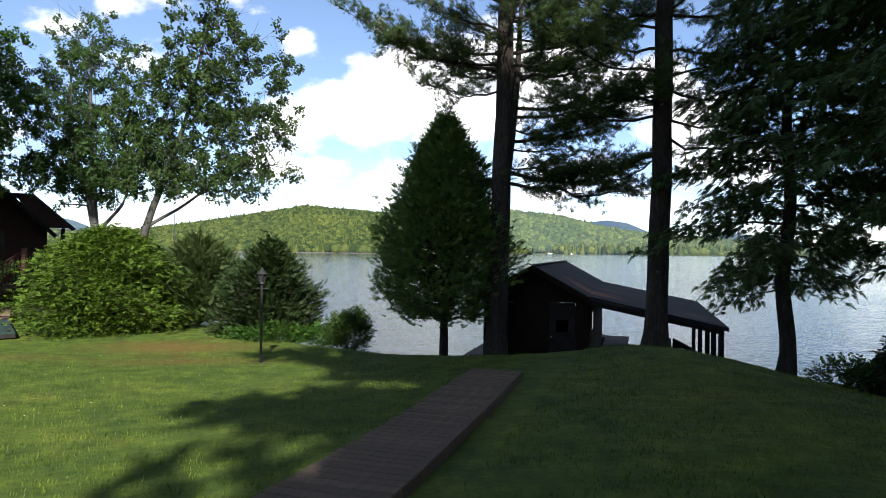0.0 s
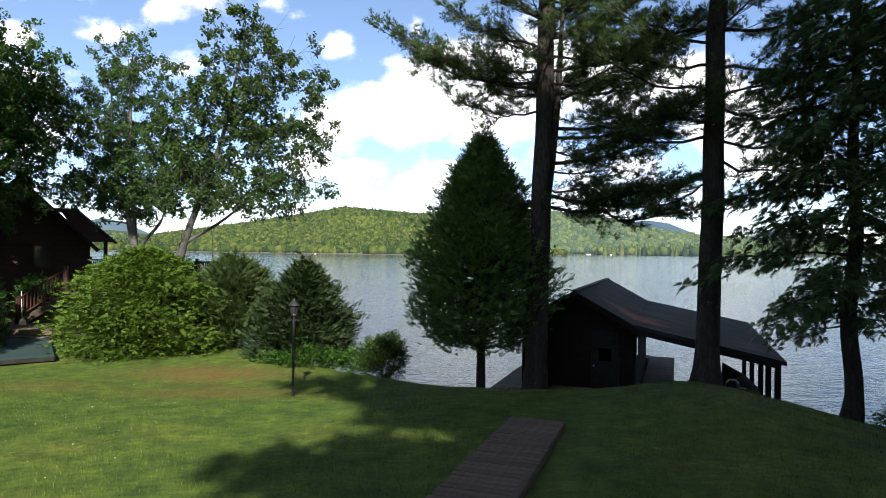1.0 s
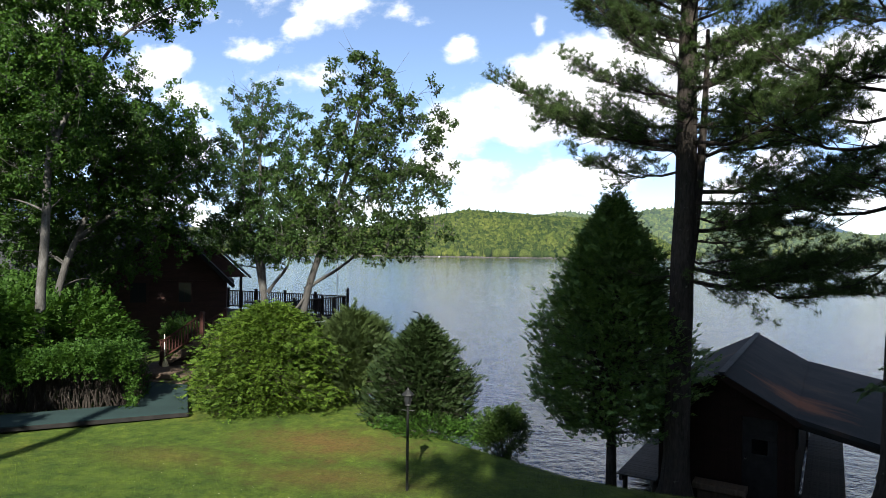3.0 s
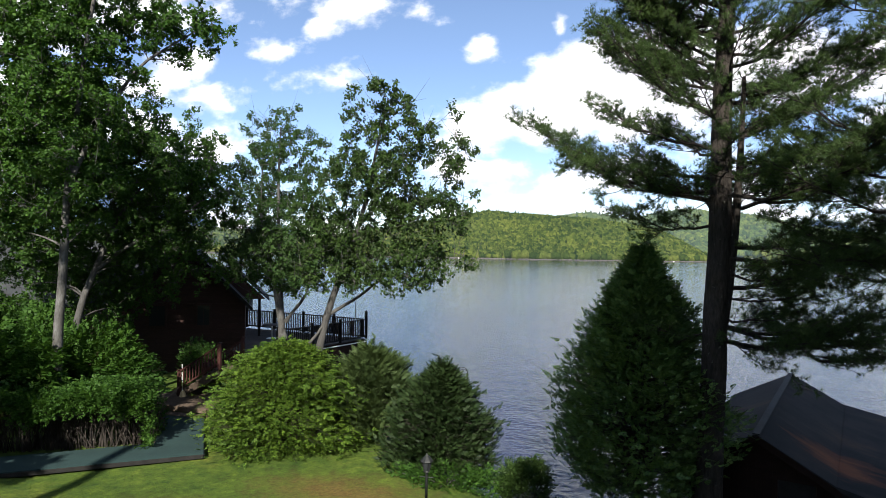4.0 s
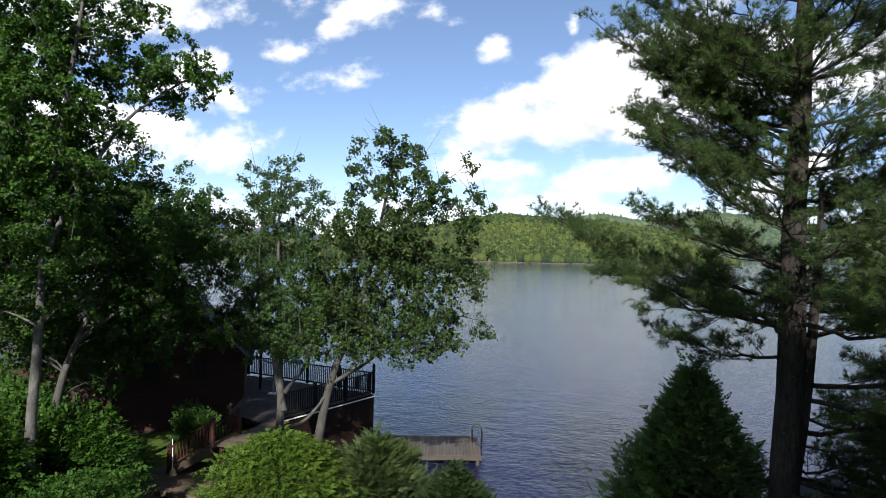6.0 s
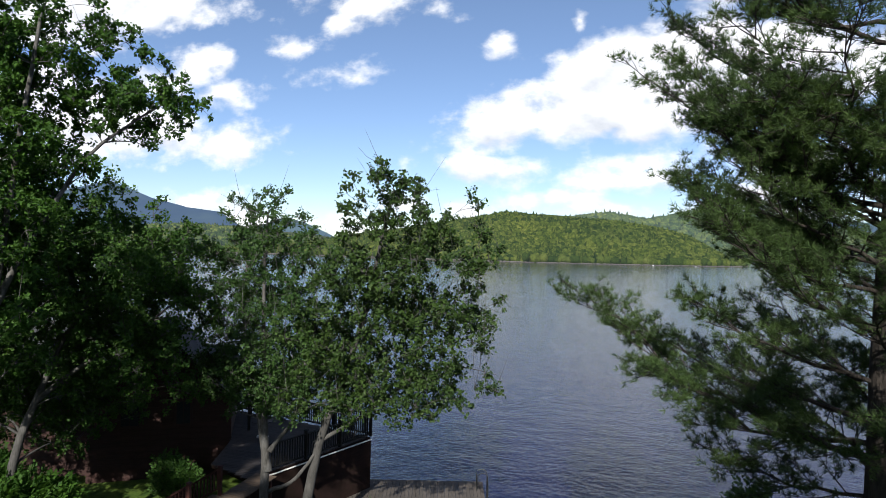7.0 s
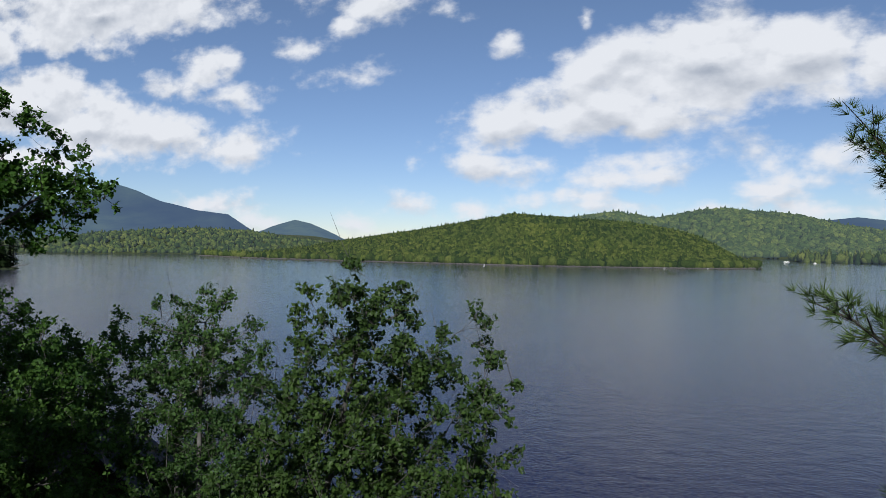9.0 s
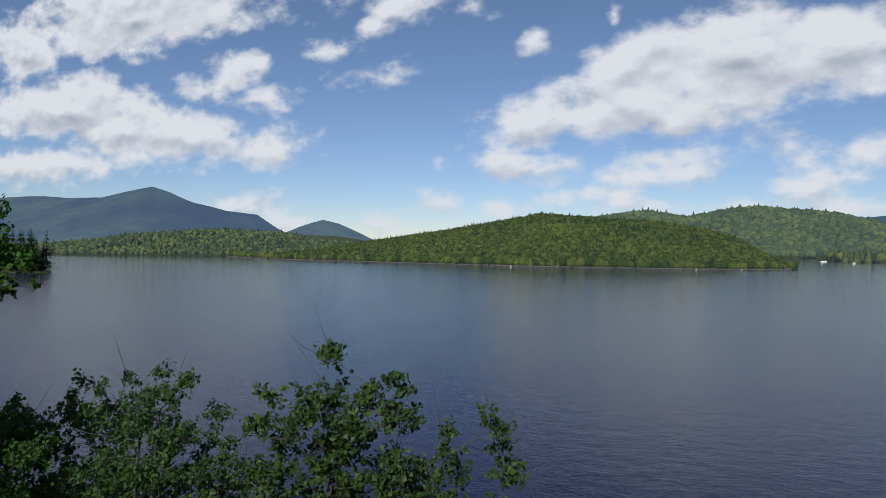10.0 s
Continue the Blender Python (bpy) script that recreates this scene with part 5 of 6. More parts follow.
    # broadleaf pair by the deck
    leafy_tree("maple", "leaning maple with a forked grey trunk and bare twigs", (-11.5, 26.0, gz(-11.5, 26.0)),
               [([(-11.5, 26.0, gz(-11.5, 26.0) - 0.2), (-11.0, 26.1, 2.2), (-10.2, 26.1, 4.2), (-9.3, 25.9, 6.5), (-8.6, 25.6, 9.0), (-8.0, 25.2, 11.0)], 0.2, 0.03),
                ([(-11.0, 26.1, 2.4), (-9.6, 26.3, 3.3), (-8.2, 26.6, 4.4), (-6.6, 27.0, 5.3), (-5.0, 27.3, 5.0)], 0.085, 0.008),
                ([(-12.3, 25.2, 0.9), (-11.8, 25.35, 1.1), (-11.3, 25.7, 1.5), (-10.95, 26.0, 2.1)], 0.075, 0.055)],
               [(-8.6, 25.6, 8.9, 1.9, 1.8, 2.4), (-7.0, 26.2, 8.0, 1.9, 1.8, 2.2), (-9.2, 25.8, 6.6, 2.1, 1.9, 1.9), (-6.6, 26.6, 6.3, 1.7, 1.5, 1.5), (-8.0, 26.0, 4.9, 2.4, 1.6, 0.9), (-6.6, 26.4, 4.5, 1.5, 1.2, 0.7), (-9.9, 25.4, 4.9, 1.9, 1.3, 1.2), (-9.8, 25.2, 4.2, 1.8, 1.0, 0.6), (-7.8, 25.6, 4.4, 1.8, 1.2, 0.8), (-7.9, 25.2, 10.7, 0.9, 0.9, 1.1), (-10.3, 26.0, 5.4, 1.3, 1.3, 1.2), (-5.9, 26.6, 9.6, 0.8, 0.9, 1.3)],
               BARK_GREY, LEAF_MAPLE, 106, 540, 11, 0.42, 0.115, 190)
    leafy_tree("ash_tree", "slender pale-barked tree with several stems by the deck", (-12.5, 25.2, gz(-12.5, 25.2)),
               [([(-12.5, 25.2, gz(-12.5, 25.2) - 0.2), (-12.3, 25.1, 2.0), (-12.7, 25.6, 4.2), (-13.1, 26.0, 7.2), (-13.2, 26.4, 10.3)], 0.19, 0.03),
                ([(-12.3, 25.2, 1.6), (-12.9, 25.4, 4.0), (-14.0, 26.2, 6.5), (-14.5, 27.2, 9.6)], 0.14, 0.03),
                ([(-12.2, 25.2, 2.3), (-11.4, 25.4, 3.4), (-11.0, 25.7, 5.2), (-11.0, 26.0, 7.2)], 0.075, 0.03)],
               [(-12.6, 26.2, 8.4, 1.3, 1.4, 2.5), (-14.1, 27.0, 8.5, 1.2, 1.3, 2.4), (-12.8, 25.5, 4.7, 2.0, 1.5, 1.1), (-12.0, 25.0, 4.2, 2.0, 1.0, 0.6), (-15.0, 26.8, 6.7, 1.3, 1.4, 2.0), (-12.7, 26.0, 5.4, 2.4, 1.6, 1.5), (-11.0, 26.0, 6.8, 1.1, 1.2, 1.8), (-13.6, 26.2, 4.2, 1.6, 1.2, 0.8)],
               BARK_PALE, LEAF_ASH, 107, 560, 14, 0.42, 0.094, 160)
    # the tall trees by the cabin
    leafy_tree("maple", "tall full-crowned maple with a pale trunk beside the cabin", (-16.7, 18.6, gz(-16.7, 18.6)),
               [([(-16.7, 18.6, gz(-16.7, 18.6) - 0.2), (-16.6, 18.7, 3.0), (-16.9, 19.2, 7.0), (-17.2, 20.0, 11.0), (-17.0, 20.6, 15.5)], 0.19, 0.05),
                ([(-16.8, 19.2, 7.4), (-16.8, 20.6, 9.8), (-16.4, 22.0, 12.0), (-15.4, 23.6, 13.6)], 0.1, 0.03)],
               [(-18.5, 20.2, 12.4, 2.5, 2.6, 3.0), (-15.9, 23.6, 13.5, 1.7, 1.7, 1.0), (-16.3, 22.6, 13.3, 1.6, 1.6, 0.9), (-17.0, 22.2, 14.5, 1.9, 1.8, 1.4), (-18.6, 19.0, 8.6, 3.4, 2.6, 2.6), (-20.5, 20.5, 12.0, 3.2, 3.0, 4.2), (-18.5, 20.0, 15.8, 2.4, 2.2, 1.6)],
               BARK_PALE, LEAF_DEEP, 108, 1050, 17, 0.5, 0.115, 60)
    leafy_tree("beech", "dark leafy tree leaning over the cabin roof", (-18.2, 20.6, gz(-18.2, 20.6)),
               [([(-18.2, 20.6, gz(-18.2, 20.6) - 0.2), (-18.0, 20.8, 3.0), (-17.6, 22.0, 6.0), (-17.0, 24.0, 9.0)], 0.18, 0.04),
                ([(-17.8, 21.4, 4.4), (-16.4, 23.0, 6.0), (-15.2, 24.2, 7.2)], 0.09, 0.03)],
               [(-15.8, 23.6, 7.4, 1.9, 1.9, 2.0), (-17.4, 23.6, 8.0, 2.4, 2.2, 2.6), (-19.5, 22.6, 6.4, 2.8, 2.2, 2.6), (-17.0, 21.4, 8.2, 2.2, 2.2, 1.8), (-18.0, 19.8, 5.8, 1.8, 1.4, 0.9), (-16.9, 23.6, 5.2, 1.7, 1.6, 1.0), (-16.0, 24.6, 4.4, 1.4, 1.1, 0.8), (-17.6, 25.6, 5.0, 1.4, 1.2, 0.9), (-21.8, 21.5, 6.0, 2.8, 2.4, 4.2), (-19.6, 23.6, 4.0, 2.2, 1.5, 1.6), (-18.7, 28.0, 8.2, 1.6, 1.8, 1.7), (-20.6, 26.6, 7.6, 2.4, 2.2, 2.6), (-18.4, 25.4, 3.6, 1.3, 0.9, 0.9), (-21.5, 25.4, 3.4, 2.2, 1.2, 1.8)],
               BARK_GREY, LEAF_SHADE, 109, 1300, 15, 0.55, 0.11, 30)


def build_shrubs():
    feathered("yew_bush", "large rounded bright green yew bush with layered sprays", (-9.68, 20.6, gz(-9.68, 20.6)), 3.2, 0.05, 2.22, 201, NEEDLE_YEW, 21000, 0.18, 0.28,
              ((0, 0.9), (0.2, 1.0), (0.5, 0.92), (0.75, 0.7), (0.92, 0.42), (1, 0.15)), 0.1, 0.8, 0.12, 0.35, category="shrub", inner=0.55, jag=0.32, shapes=(3, 0.36), tilt=0.38, flop=0.5)
    feathered("feathery_shrub", "soft grey-green feathery shrub", (-7.25, 21.9, gz(-7.25, 21.9)), 2.7, 0.05, 1.3, 202, NEEDLE_SOFT, 6500, 0.36, 0.05,
              ((0, 0.9), (0.3, 1.0), (0.6, 0.85), (0.85, 0.5), (1, 0.12)), 0.05, 1.0, 0.25, 1.0, category="shrub", inner=0.4, jag=0.45, shapes=(8, 0.12), leaders=120, spiky=True)
    feathered("spruce_bush", "dark bushy spruce with spiky shoots", (-4.5, 20.4, gz(-4.5, 20.4)), 3.05, 0.02, 1.6, 203, NEEDLE_SPRUCE, 13000, 0.22, 0.0,
              ((0, 0.95), (0.2, 1.0), (0.5, 0.8), (0.75, 0.5), (0.92, 0.22), (1, 0.03)), 0.07, 1.0, 0.16, 0.75, category="shrub", inner=0.35, jag=0.22, shapes=(6, 0.2), leaders=260, spiky=True)
    leafy_bush("round_bush", "small dark green leafy bush at the top of the bank", (-1.75, 18.7, gz(-1.75, 18.7)), [(0, 0, 0.62, 0.62, 0.6, 0.6), (0.15, 0, 0.95, 0.42, 0.4, 0.42), (-0.35, 0.1, 0.7, 0.4, 0.4, 0.5)], LEAF_MAPLE, 204, 1700, 0.055, 0.2, 18, None, 0.6, 7)
    leafy_bush("ivy_ground_cover", "low leafy ground cover below the spruce bush", (-4.0, 18.9, gz(-4.0, 18.9)), [(0, 0, 0.15, 1.1, 0.7, 0.3), (1.3, 0.1, 0.1, 0.9, 0.7, 0.28), (-0.9, 0.2, 0.1, 0.7, 0.5, 0.2)], LEAF_DEEP, 205, 1500, 0.06, 0.18)
    leafy_bush("sapling_shrub", "broad bright green shrub beside the cabin steps", (-16.6, 20.6, gz(-16.6, 20.6)), [(-0.6, 0, 2.2, 1.9, 1.0, 1.3), (-1.1, -2.3, 2.5, 1.7, 0.8, 1.0), (-3.0, 0.2, 2.1, 1.9, 1.0, 1.9), (0.9, 0.3, 1.6, 0.9, 0.8, 0.9), (-5.5, 0, 2.4, 1.9, 1.0, 2.2)], LEAF_DEEP, 206, 8000, 0.12, 0.34, 22, None, 0.1, 8)
    hedge_row((-21.0, 15.4), (-13.35, 19.3), 1.0)
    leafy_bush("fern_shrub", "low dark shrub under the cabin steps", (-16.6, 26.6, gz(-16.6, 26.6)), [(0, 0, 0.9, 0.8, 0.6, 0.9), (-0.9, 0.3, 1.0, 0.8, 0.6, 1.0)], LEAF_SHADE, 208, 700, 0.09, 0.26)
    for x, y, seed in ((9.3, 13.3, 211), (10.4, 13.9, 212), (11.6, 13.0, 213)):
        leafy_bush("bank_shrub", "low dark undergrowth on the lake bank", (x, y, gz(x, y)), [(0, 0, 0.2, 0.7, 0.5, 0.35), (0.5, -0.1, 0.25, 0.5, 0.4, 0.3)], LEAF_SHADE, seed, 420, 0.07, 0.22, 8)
    feathered("young_spruce", "young spruce low on the bank", (10.6, 12.6, gz(10.6, 12.6)), 1.7, 0.05, 1.3, 209, NEEDLE_SPRUCE, 1300, 0.3, 0.3,
              ((0, 1.0), (0.3, 0.9), (0.7, 0.5), (1, 0.05)), 0.05, category="shrub", inner=0.3, jag=0.4)


def build_trees_behind():
    """Unseen tall trees added behind the lawn to shade the walk and the boathouse."""
    label = "unseen dense pine added to cast shade"
    one = shade_pine(label, (5.0, -11, gz(5.0, -11)), 25, 3.0, 4.6, 301)
    for x, y, s, turn in ((10.0, -13, 1.05, 80), (15.5, -11, 1.0, 150), (13.0, -19, 1.12, 300), (21, -14, 1.0, 20), (8.0, -12, 0.95, 40), (12.5, -15, 1.0, 190), (18, -18, 1.1, 260), (26, -10, 1.0, 70), (24, -20, 1.05, 330), (30, -4, 0.95, 10), (5.6, -15, 1.0, 60), (4.55, -14.5, 1.02, 160), (10, -9, 0.9, 280), (6.4, -16.5, 1.08, 250)):
        got = copy_thing(one, pose(x, y, gz(x, y), 0, 0, turn))
        got.scale = (s, s, s)
    # unseen; its high crown is placed to shade the steps and the deck
    shade_pine("unseen bare-stemmed pine, its high crown added to shade the deck", (-10.2, -6.0, gz(-10.2, -6.0)), 27.5, 19.3, 3.2, 302, 20)
    # unseen pines on the right, added to block skylight from the lawn
    for x, y, s, turn in ((9.0, -0.5, 0.6, 220), (12.5, 3.0, 0.6, 110), (15.0, 7.5, 0.55, 310)):
        got = copy_thing(one, pose(x, y, gz(x, y), 0, 0, turn))
        got.scale = (s, s, s)
    # unseen pines on the left, sized to shade the hedge and lawn edge
    side = copy_thing(one, pose(-15.6, 1.0, gz(-15.6, 1.0), 0, 0, 120))
    side.scale = (0.8, 0.8, 0.58)
    for x, y, s, turn in ((-14.9, 8.4, 0.3, 30), (-18.4, 8.8, 0.25, 200), (-22.0, 9.0, 0.25, 100)):
        got = copy_thing(one, pose(x, y, gz(x, y), 0, 0, turn))
        got.scale = (s, s, s)


build_trees()
build_shrubs()
build_trees_behind()

# ---- buildings and what stands by them ----
def sloped(a, b, c, d, thick):
    """A roof panel over four corners, given round its outline, with thickness below."""
    bm = bmesh.new()
    top = [bm.verts.new(p) for p in (a, b, c, d)]
    low = [bm.verts.new((p[0], p[1], p[2] - thick)) for p in (a, b, c, d)]
    bm.faces.new(top)
    bm.faces.new(list(reversed(low)))
    for i in range(4):
        j = (i + 1) % 4
        bm.faces.new((top[j], top[i], low[i], low[j]))
    bmesh.ops.recalc_face_normals(bm, faces=bm.faces)
    return bm


def boards(parent, name, material, x0, x1, y0, y1, z, wide, thick, gap, seed, along="x"):
    """Planks laid side by side from y0 to y1 (or x0 to x1), each an object on a shared mesh."""
    rng = random.Random(seed)
    span = (y1 - y0) if along == "x" else (x1 - x0)
    n = max(1, round(span / (wide + gap)))
    step = span / n
    size = (x1 - x0, step - gap, thick) if along == "x" else (step - gap, y1 - y0, thick)
    me = bpy.data.meshes.new(name)
    bm = boxed(size, Matrix(), 0.004)
    bm.to_mesh(me)
    bm.free()
    me.materials.append(material)
    for i in range(n):
        c = (i + 0.5) * step
        m = pose((x0 + x1) / 2 if along == "x" else x0 + c, y0 + c if along == "x" else (y0 + y1) / 2, z - thick / 2 + rng.uniform(-0.003, 0.003), rng.uniform(-0.4, 0.4), rng.uniform(-0.2, 0.2), rng.uniform(-0.25, 0.25))
        part(name, me, material, parent, at=m)


def build_boathouse():
    floor = -1.7
    b = thing("boathouse", (3.54, 18.05, floor), "dark brown boathouse with a low rust-stained roof over a boat slip", "boathouse", turn=-19.5)
    front, back, ridge, kink, ku, eu, ez = -0.38, 8.1, 3.03, 2.2, 1.52, 5.0, 1.56
    part("roof", sloped((0, front, ridge), (ku + 0.12, front, kink - 0.06), (ku + 0.12, back, kink - 0.06), (0, back, ridge), 0.09), RUSTROOF, b, "dark roof slope with rusty stains")
    part("roof", sloped((-ku - 0.22, front, kink - 0.12), (0, front, ridge), (0, back, ridge), (-ku - 0.22, back, kink - 0.12), 0.09), RUSTROOF, b)
    part("slip_roof", sloped((ku + 0.02, front - 0.02, kink + 0.012), (eu, front - 0.36, ez), (eu, back, ez), (ku + 0.02, back, kink + 0.012), 0.10), RUSTROOF, b, "long low rust-stained roof over the slip")
    part("ridge_cap", beam((0, front + 0.01, ridge + 0.005), (0, back, ridge + 0.005), 0.16, 0.03), SHINGLE, b)
    part("fascia", beam((0.0, front - 0.01, ridge - 0.09), (ku + 0.1, front - 0.01, kink - 0.16), 0.03, 0.14), SIDING, b)
    part("fascia", beam((-ku - 0.2, front - 0.01, kink - 0.22), (0.0, front - 0.01, ridge - 0.09), 0.03, 0.14), SIDING, b)
    part("eave_beam", beam((ku, front + 0.15, kink - 0.16), (eu - 0.1, front - 0.2, ez - 0.12), 0.1, 0.16), BLACKWOOD, b)
    part("eave_beam", beam((eu - 0.14, front - 0.1, ez - 0.16), (eu - 0.14, back, ez - 0.16), 0.12, 0.16), BLACKWOOD, b)
    for v in (1.6, 3.6, 5.6, 7.6):
        part("rafter", beam((ku + 0.05, v, kink - 0.15), (eu - 0.1, v, ez - 0.14), 0.06, 0.12), BLACKWOOD, b)
    for v in (-0.35, 1.3, 2.9, 5.2, 7.7):
        part("post", boxed((0.13, 0.13, 2.2), pose(eu - 0.14, v, ez - 0.24 - 1.1), 0.01), BLACKWOOD, b)
    # walls, with a door opening in the front gable
    w0, w1, vf, vb = -1.5, 1.48, 0.12, 7.9
    top = kink - 0.12

    def gable(v, holes):
        bm = bmesh.new()
        for x0, x1, z0, z1 in holes:
            box(bm, (x1 - x0, 0.1, z1 - z0), pose((x0 + x1) / 2, v, (z0 + z1) / 2))
        tri = [bm.verts.new(p) for p in ((w0, v - 0.05, top), (w1, v - 0.05, top), (0, v - 0.05, ridge - 0.14))]
        tr2 = [bm.verts.new((p.co.x, v + 0.05, p.co.z)) for p in tri]
        bm.faces.new(tri)
        bm.faces.new(list(reversed(tr2)))
        for i in range(3):
            bm.faces.new((tri[i], tr2[i], tr2[(i + 1) % 3], tri[(i + 1) % 3]))
        return bm
    part("front_wall", gable(vf, [(w0, 0.40, -0.7, top), (1.15, w1, -0.7, top), (0.40, 1.15, 1.98, top), (0.40, 1.15, -0.7, 0.06)]), SIDING, b)
    part("back_wall", gable(vb, [(w0, -0.2, -0.7, top), (0.7, w1, -0.7, top), (-0.2, 0.7, -0.7, 1.2), (-0.2, 0.7, 1.75, top)]), SIDING, b)
    part("side_wall", boxed((0.1, vb - vf - 0.1, top + 0.66), pose(w0 + 0.05, (vf + vb) / 2, top / 2 - 0.33), 0), SIDING, b)
    part("side_wall", boxed((0.1, vb - vf - 0.1, top + 0.66), pose(w1 - 0.05, (vf + vb) / 2, top / 2 - 0.33), 0), SIDING, b)
    part("floor", boxed((w1 - w0 - 0.2, vb - vf - 0.1, 0.1), pose(0, (vf + vb) / 2, -0.05), 0), PLANK, b)
    for i in range(18):
        x = w0 + 0.06 + i * 0.172
        if 0.36 < x < 1.2:
            continue
        part("batten", boxed((0.035, 0.018, top + 0.6 + max(0.0, (1 - abs(x) / 1.5) * 0.7)), pose(x, vf - 0.059, (top - 0.6 + max(0.0, (1 - abs(x) / 1.5) * 0.7)) / 2), 0.003), SIDING, b)
    d = part("door", boxed((0.73, 0.05, 1.06), pose(0.775, vf, 0.60), 0.004), BLACKWOOD, b, "dark plank door with a small pane")
    part("door_stile", boxed((0.2, 0.05, 0.34), pose(0.51, vf, 1.30), 0.004), BLACKWOOD, d)
    part("door_stile", boxed((0.2, 0.05, 0.34), pose(1.04, vf, 1.30), 0.004), BLACKWOOD, d)
    part("door_rail", boxed((0.73, 0.05, 0.5), pose(0.775, vf, 1.722), 0.004), BLACKWOOD, d)
    part("door_pane", boxed((0.34, 0.012, 0.35), pose(0.775, vf, 1.30), 0), CLEAR, d)
    part("handle", rod((0.48, vf - 0.03, 1.0), (0.48, vf - 0.09, 1.0), 0.02), STEEL, d)
    part("door_step", boxed((1.15, 0.42, 0.14), pose(0.0, vf - 0.55, 0.38), 0.01), PLANK, b, "grey weathered wooden step")
    part("step_riser", boxed((0.95, 0.3, 0.7), pose(0.0, vf - 0.5, -0.05), 0.01), PLANK, b)
    part("window_frame", boxed((0.03, 0.6, 0.6), pose(w1 + 0.012, 1.6, 1.35), 0.005), BLACKWOOD, b)
    part("window_pane", boxed((0.012, 0.5, 0.5), pose(w1 + 0.032, 1.6, 1.35), 0), GLASS, b)
    # finger docks on both sides
    for x0, x1, y0, y1 in ((1.6, 2.5, -0.1, 8.6), (-2.6, -1.6, 0.2, 8.4), (-1.6, 1.6, 7.98, 8.9)):
        k = thing("dock", (3.54, 18.05, floor), "grey weathered plank dock beside the boathouse", "dock", "boathouse docks", turn=-19.5)
        boards(k, "plank", DOCK_WOOD, x0, x1, y0, y1, 0, 0.14, 0.035, 0.012, 71)
        part("stringer", boxed((0.08, y1 - y0 - 0.1, 0.16), pose(x0 + 0.1, (y0 + y1) / 2, -0.117), 0.005), DOCK_WOOD, k)
        part("stringer", boxed((0.08, y1 - y0 - 0.1, 0.16), pose(x1 - 0.1, (y0 + y1) / 2, -0.117), 0.005), DOCK_WOOD, k)
        for y in (y0 + 0.4, (y0 + y1) / 2, y1 - 0.3):
            for x in (x0 + 0.12, x1 - 0.12):
                part("pile", rod((x, y, -2.2), (x, y, -0.04), 0.07), DOCK_WOOD, k)


def build_moored_boat():
    m = thing("moored_boat", (3.54, 18.05, LAKE), "dark open motor boat moored under the slip roof", "boat", turn=-19.5)
    bm = bmesh.new()
    rings = []
    for s, half, top in ((0.0, 0.75, 0.62), (0.35, 0.85, 0.64), (0.7, 0.62, 0.72), (1.0, 0.04, 0.86)):
        y = 1.5 + 4.6 * s
        rings.append([bm.verts.new((4.0 + x, y, z)) for x, z in ((-half, top), (-half * 0.8, 0.05), (0, -0.12), (half * 0.8, 0.05), (half, top), (half * 0.86, top - 0.02), (0, 0.15), (-half * 0.86, top - 0.02))])
    for p, q in zip(rings, rings[1:]):
        for i in range(8):
            bm.faces.new((p[i], p[(i + 1) % 8], q[(i + 1) % 8], q[i]))
    bm.faces.new(rings[0])
    bm.faces.new(list(reversed(rings[-1])))
    bmesh.ops.recalc_face_normals(bm, faces=bm.faces)
    part("hull", bm, BLACKWOOD, m)
    for y in (2.4, 3.6):
        part("thwart", boxed((1.3, 0.28, 0.04), pose(4.0, y, 0.5), 0.01), PLANK, m)
    o = part("outboard_motor", boxed((0.32, 0.42, 0.46), pose(4.0, 1.28, 0.95), 0.08), METAL_DARK, m, "black outboard motor cowl")
    part("motor_leg", boxed((0.12, 0.2, 0.95), pose(4.0, 1.26, 0.3), 0.02), METAL_DARK, o)
    part("tiller", rod((4.0, 1.45, 0.95), (4.05, 2.0, 1.05), 0.022), METAL_DARK, o)


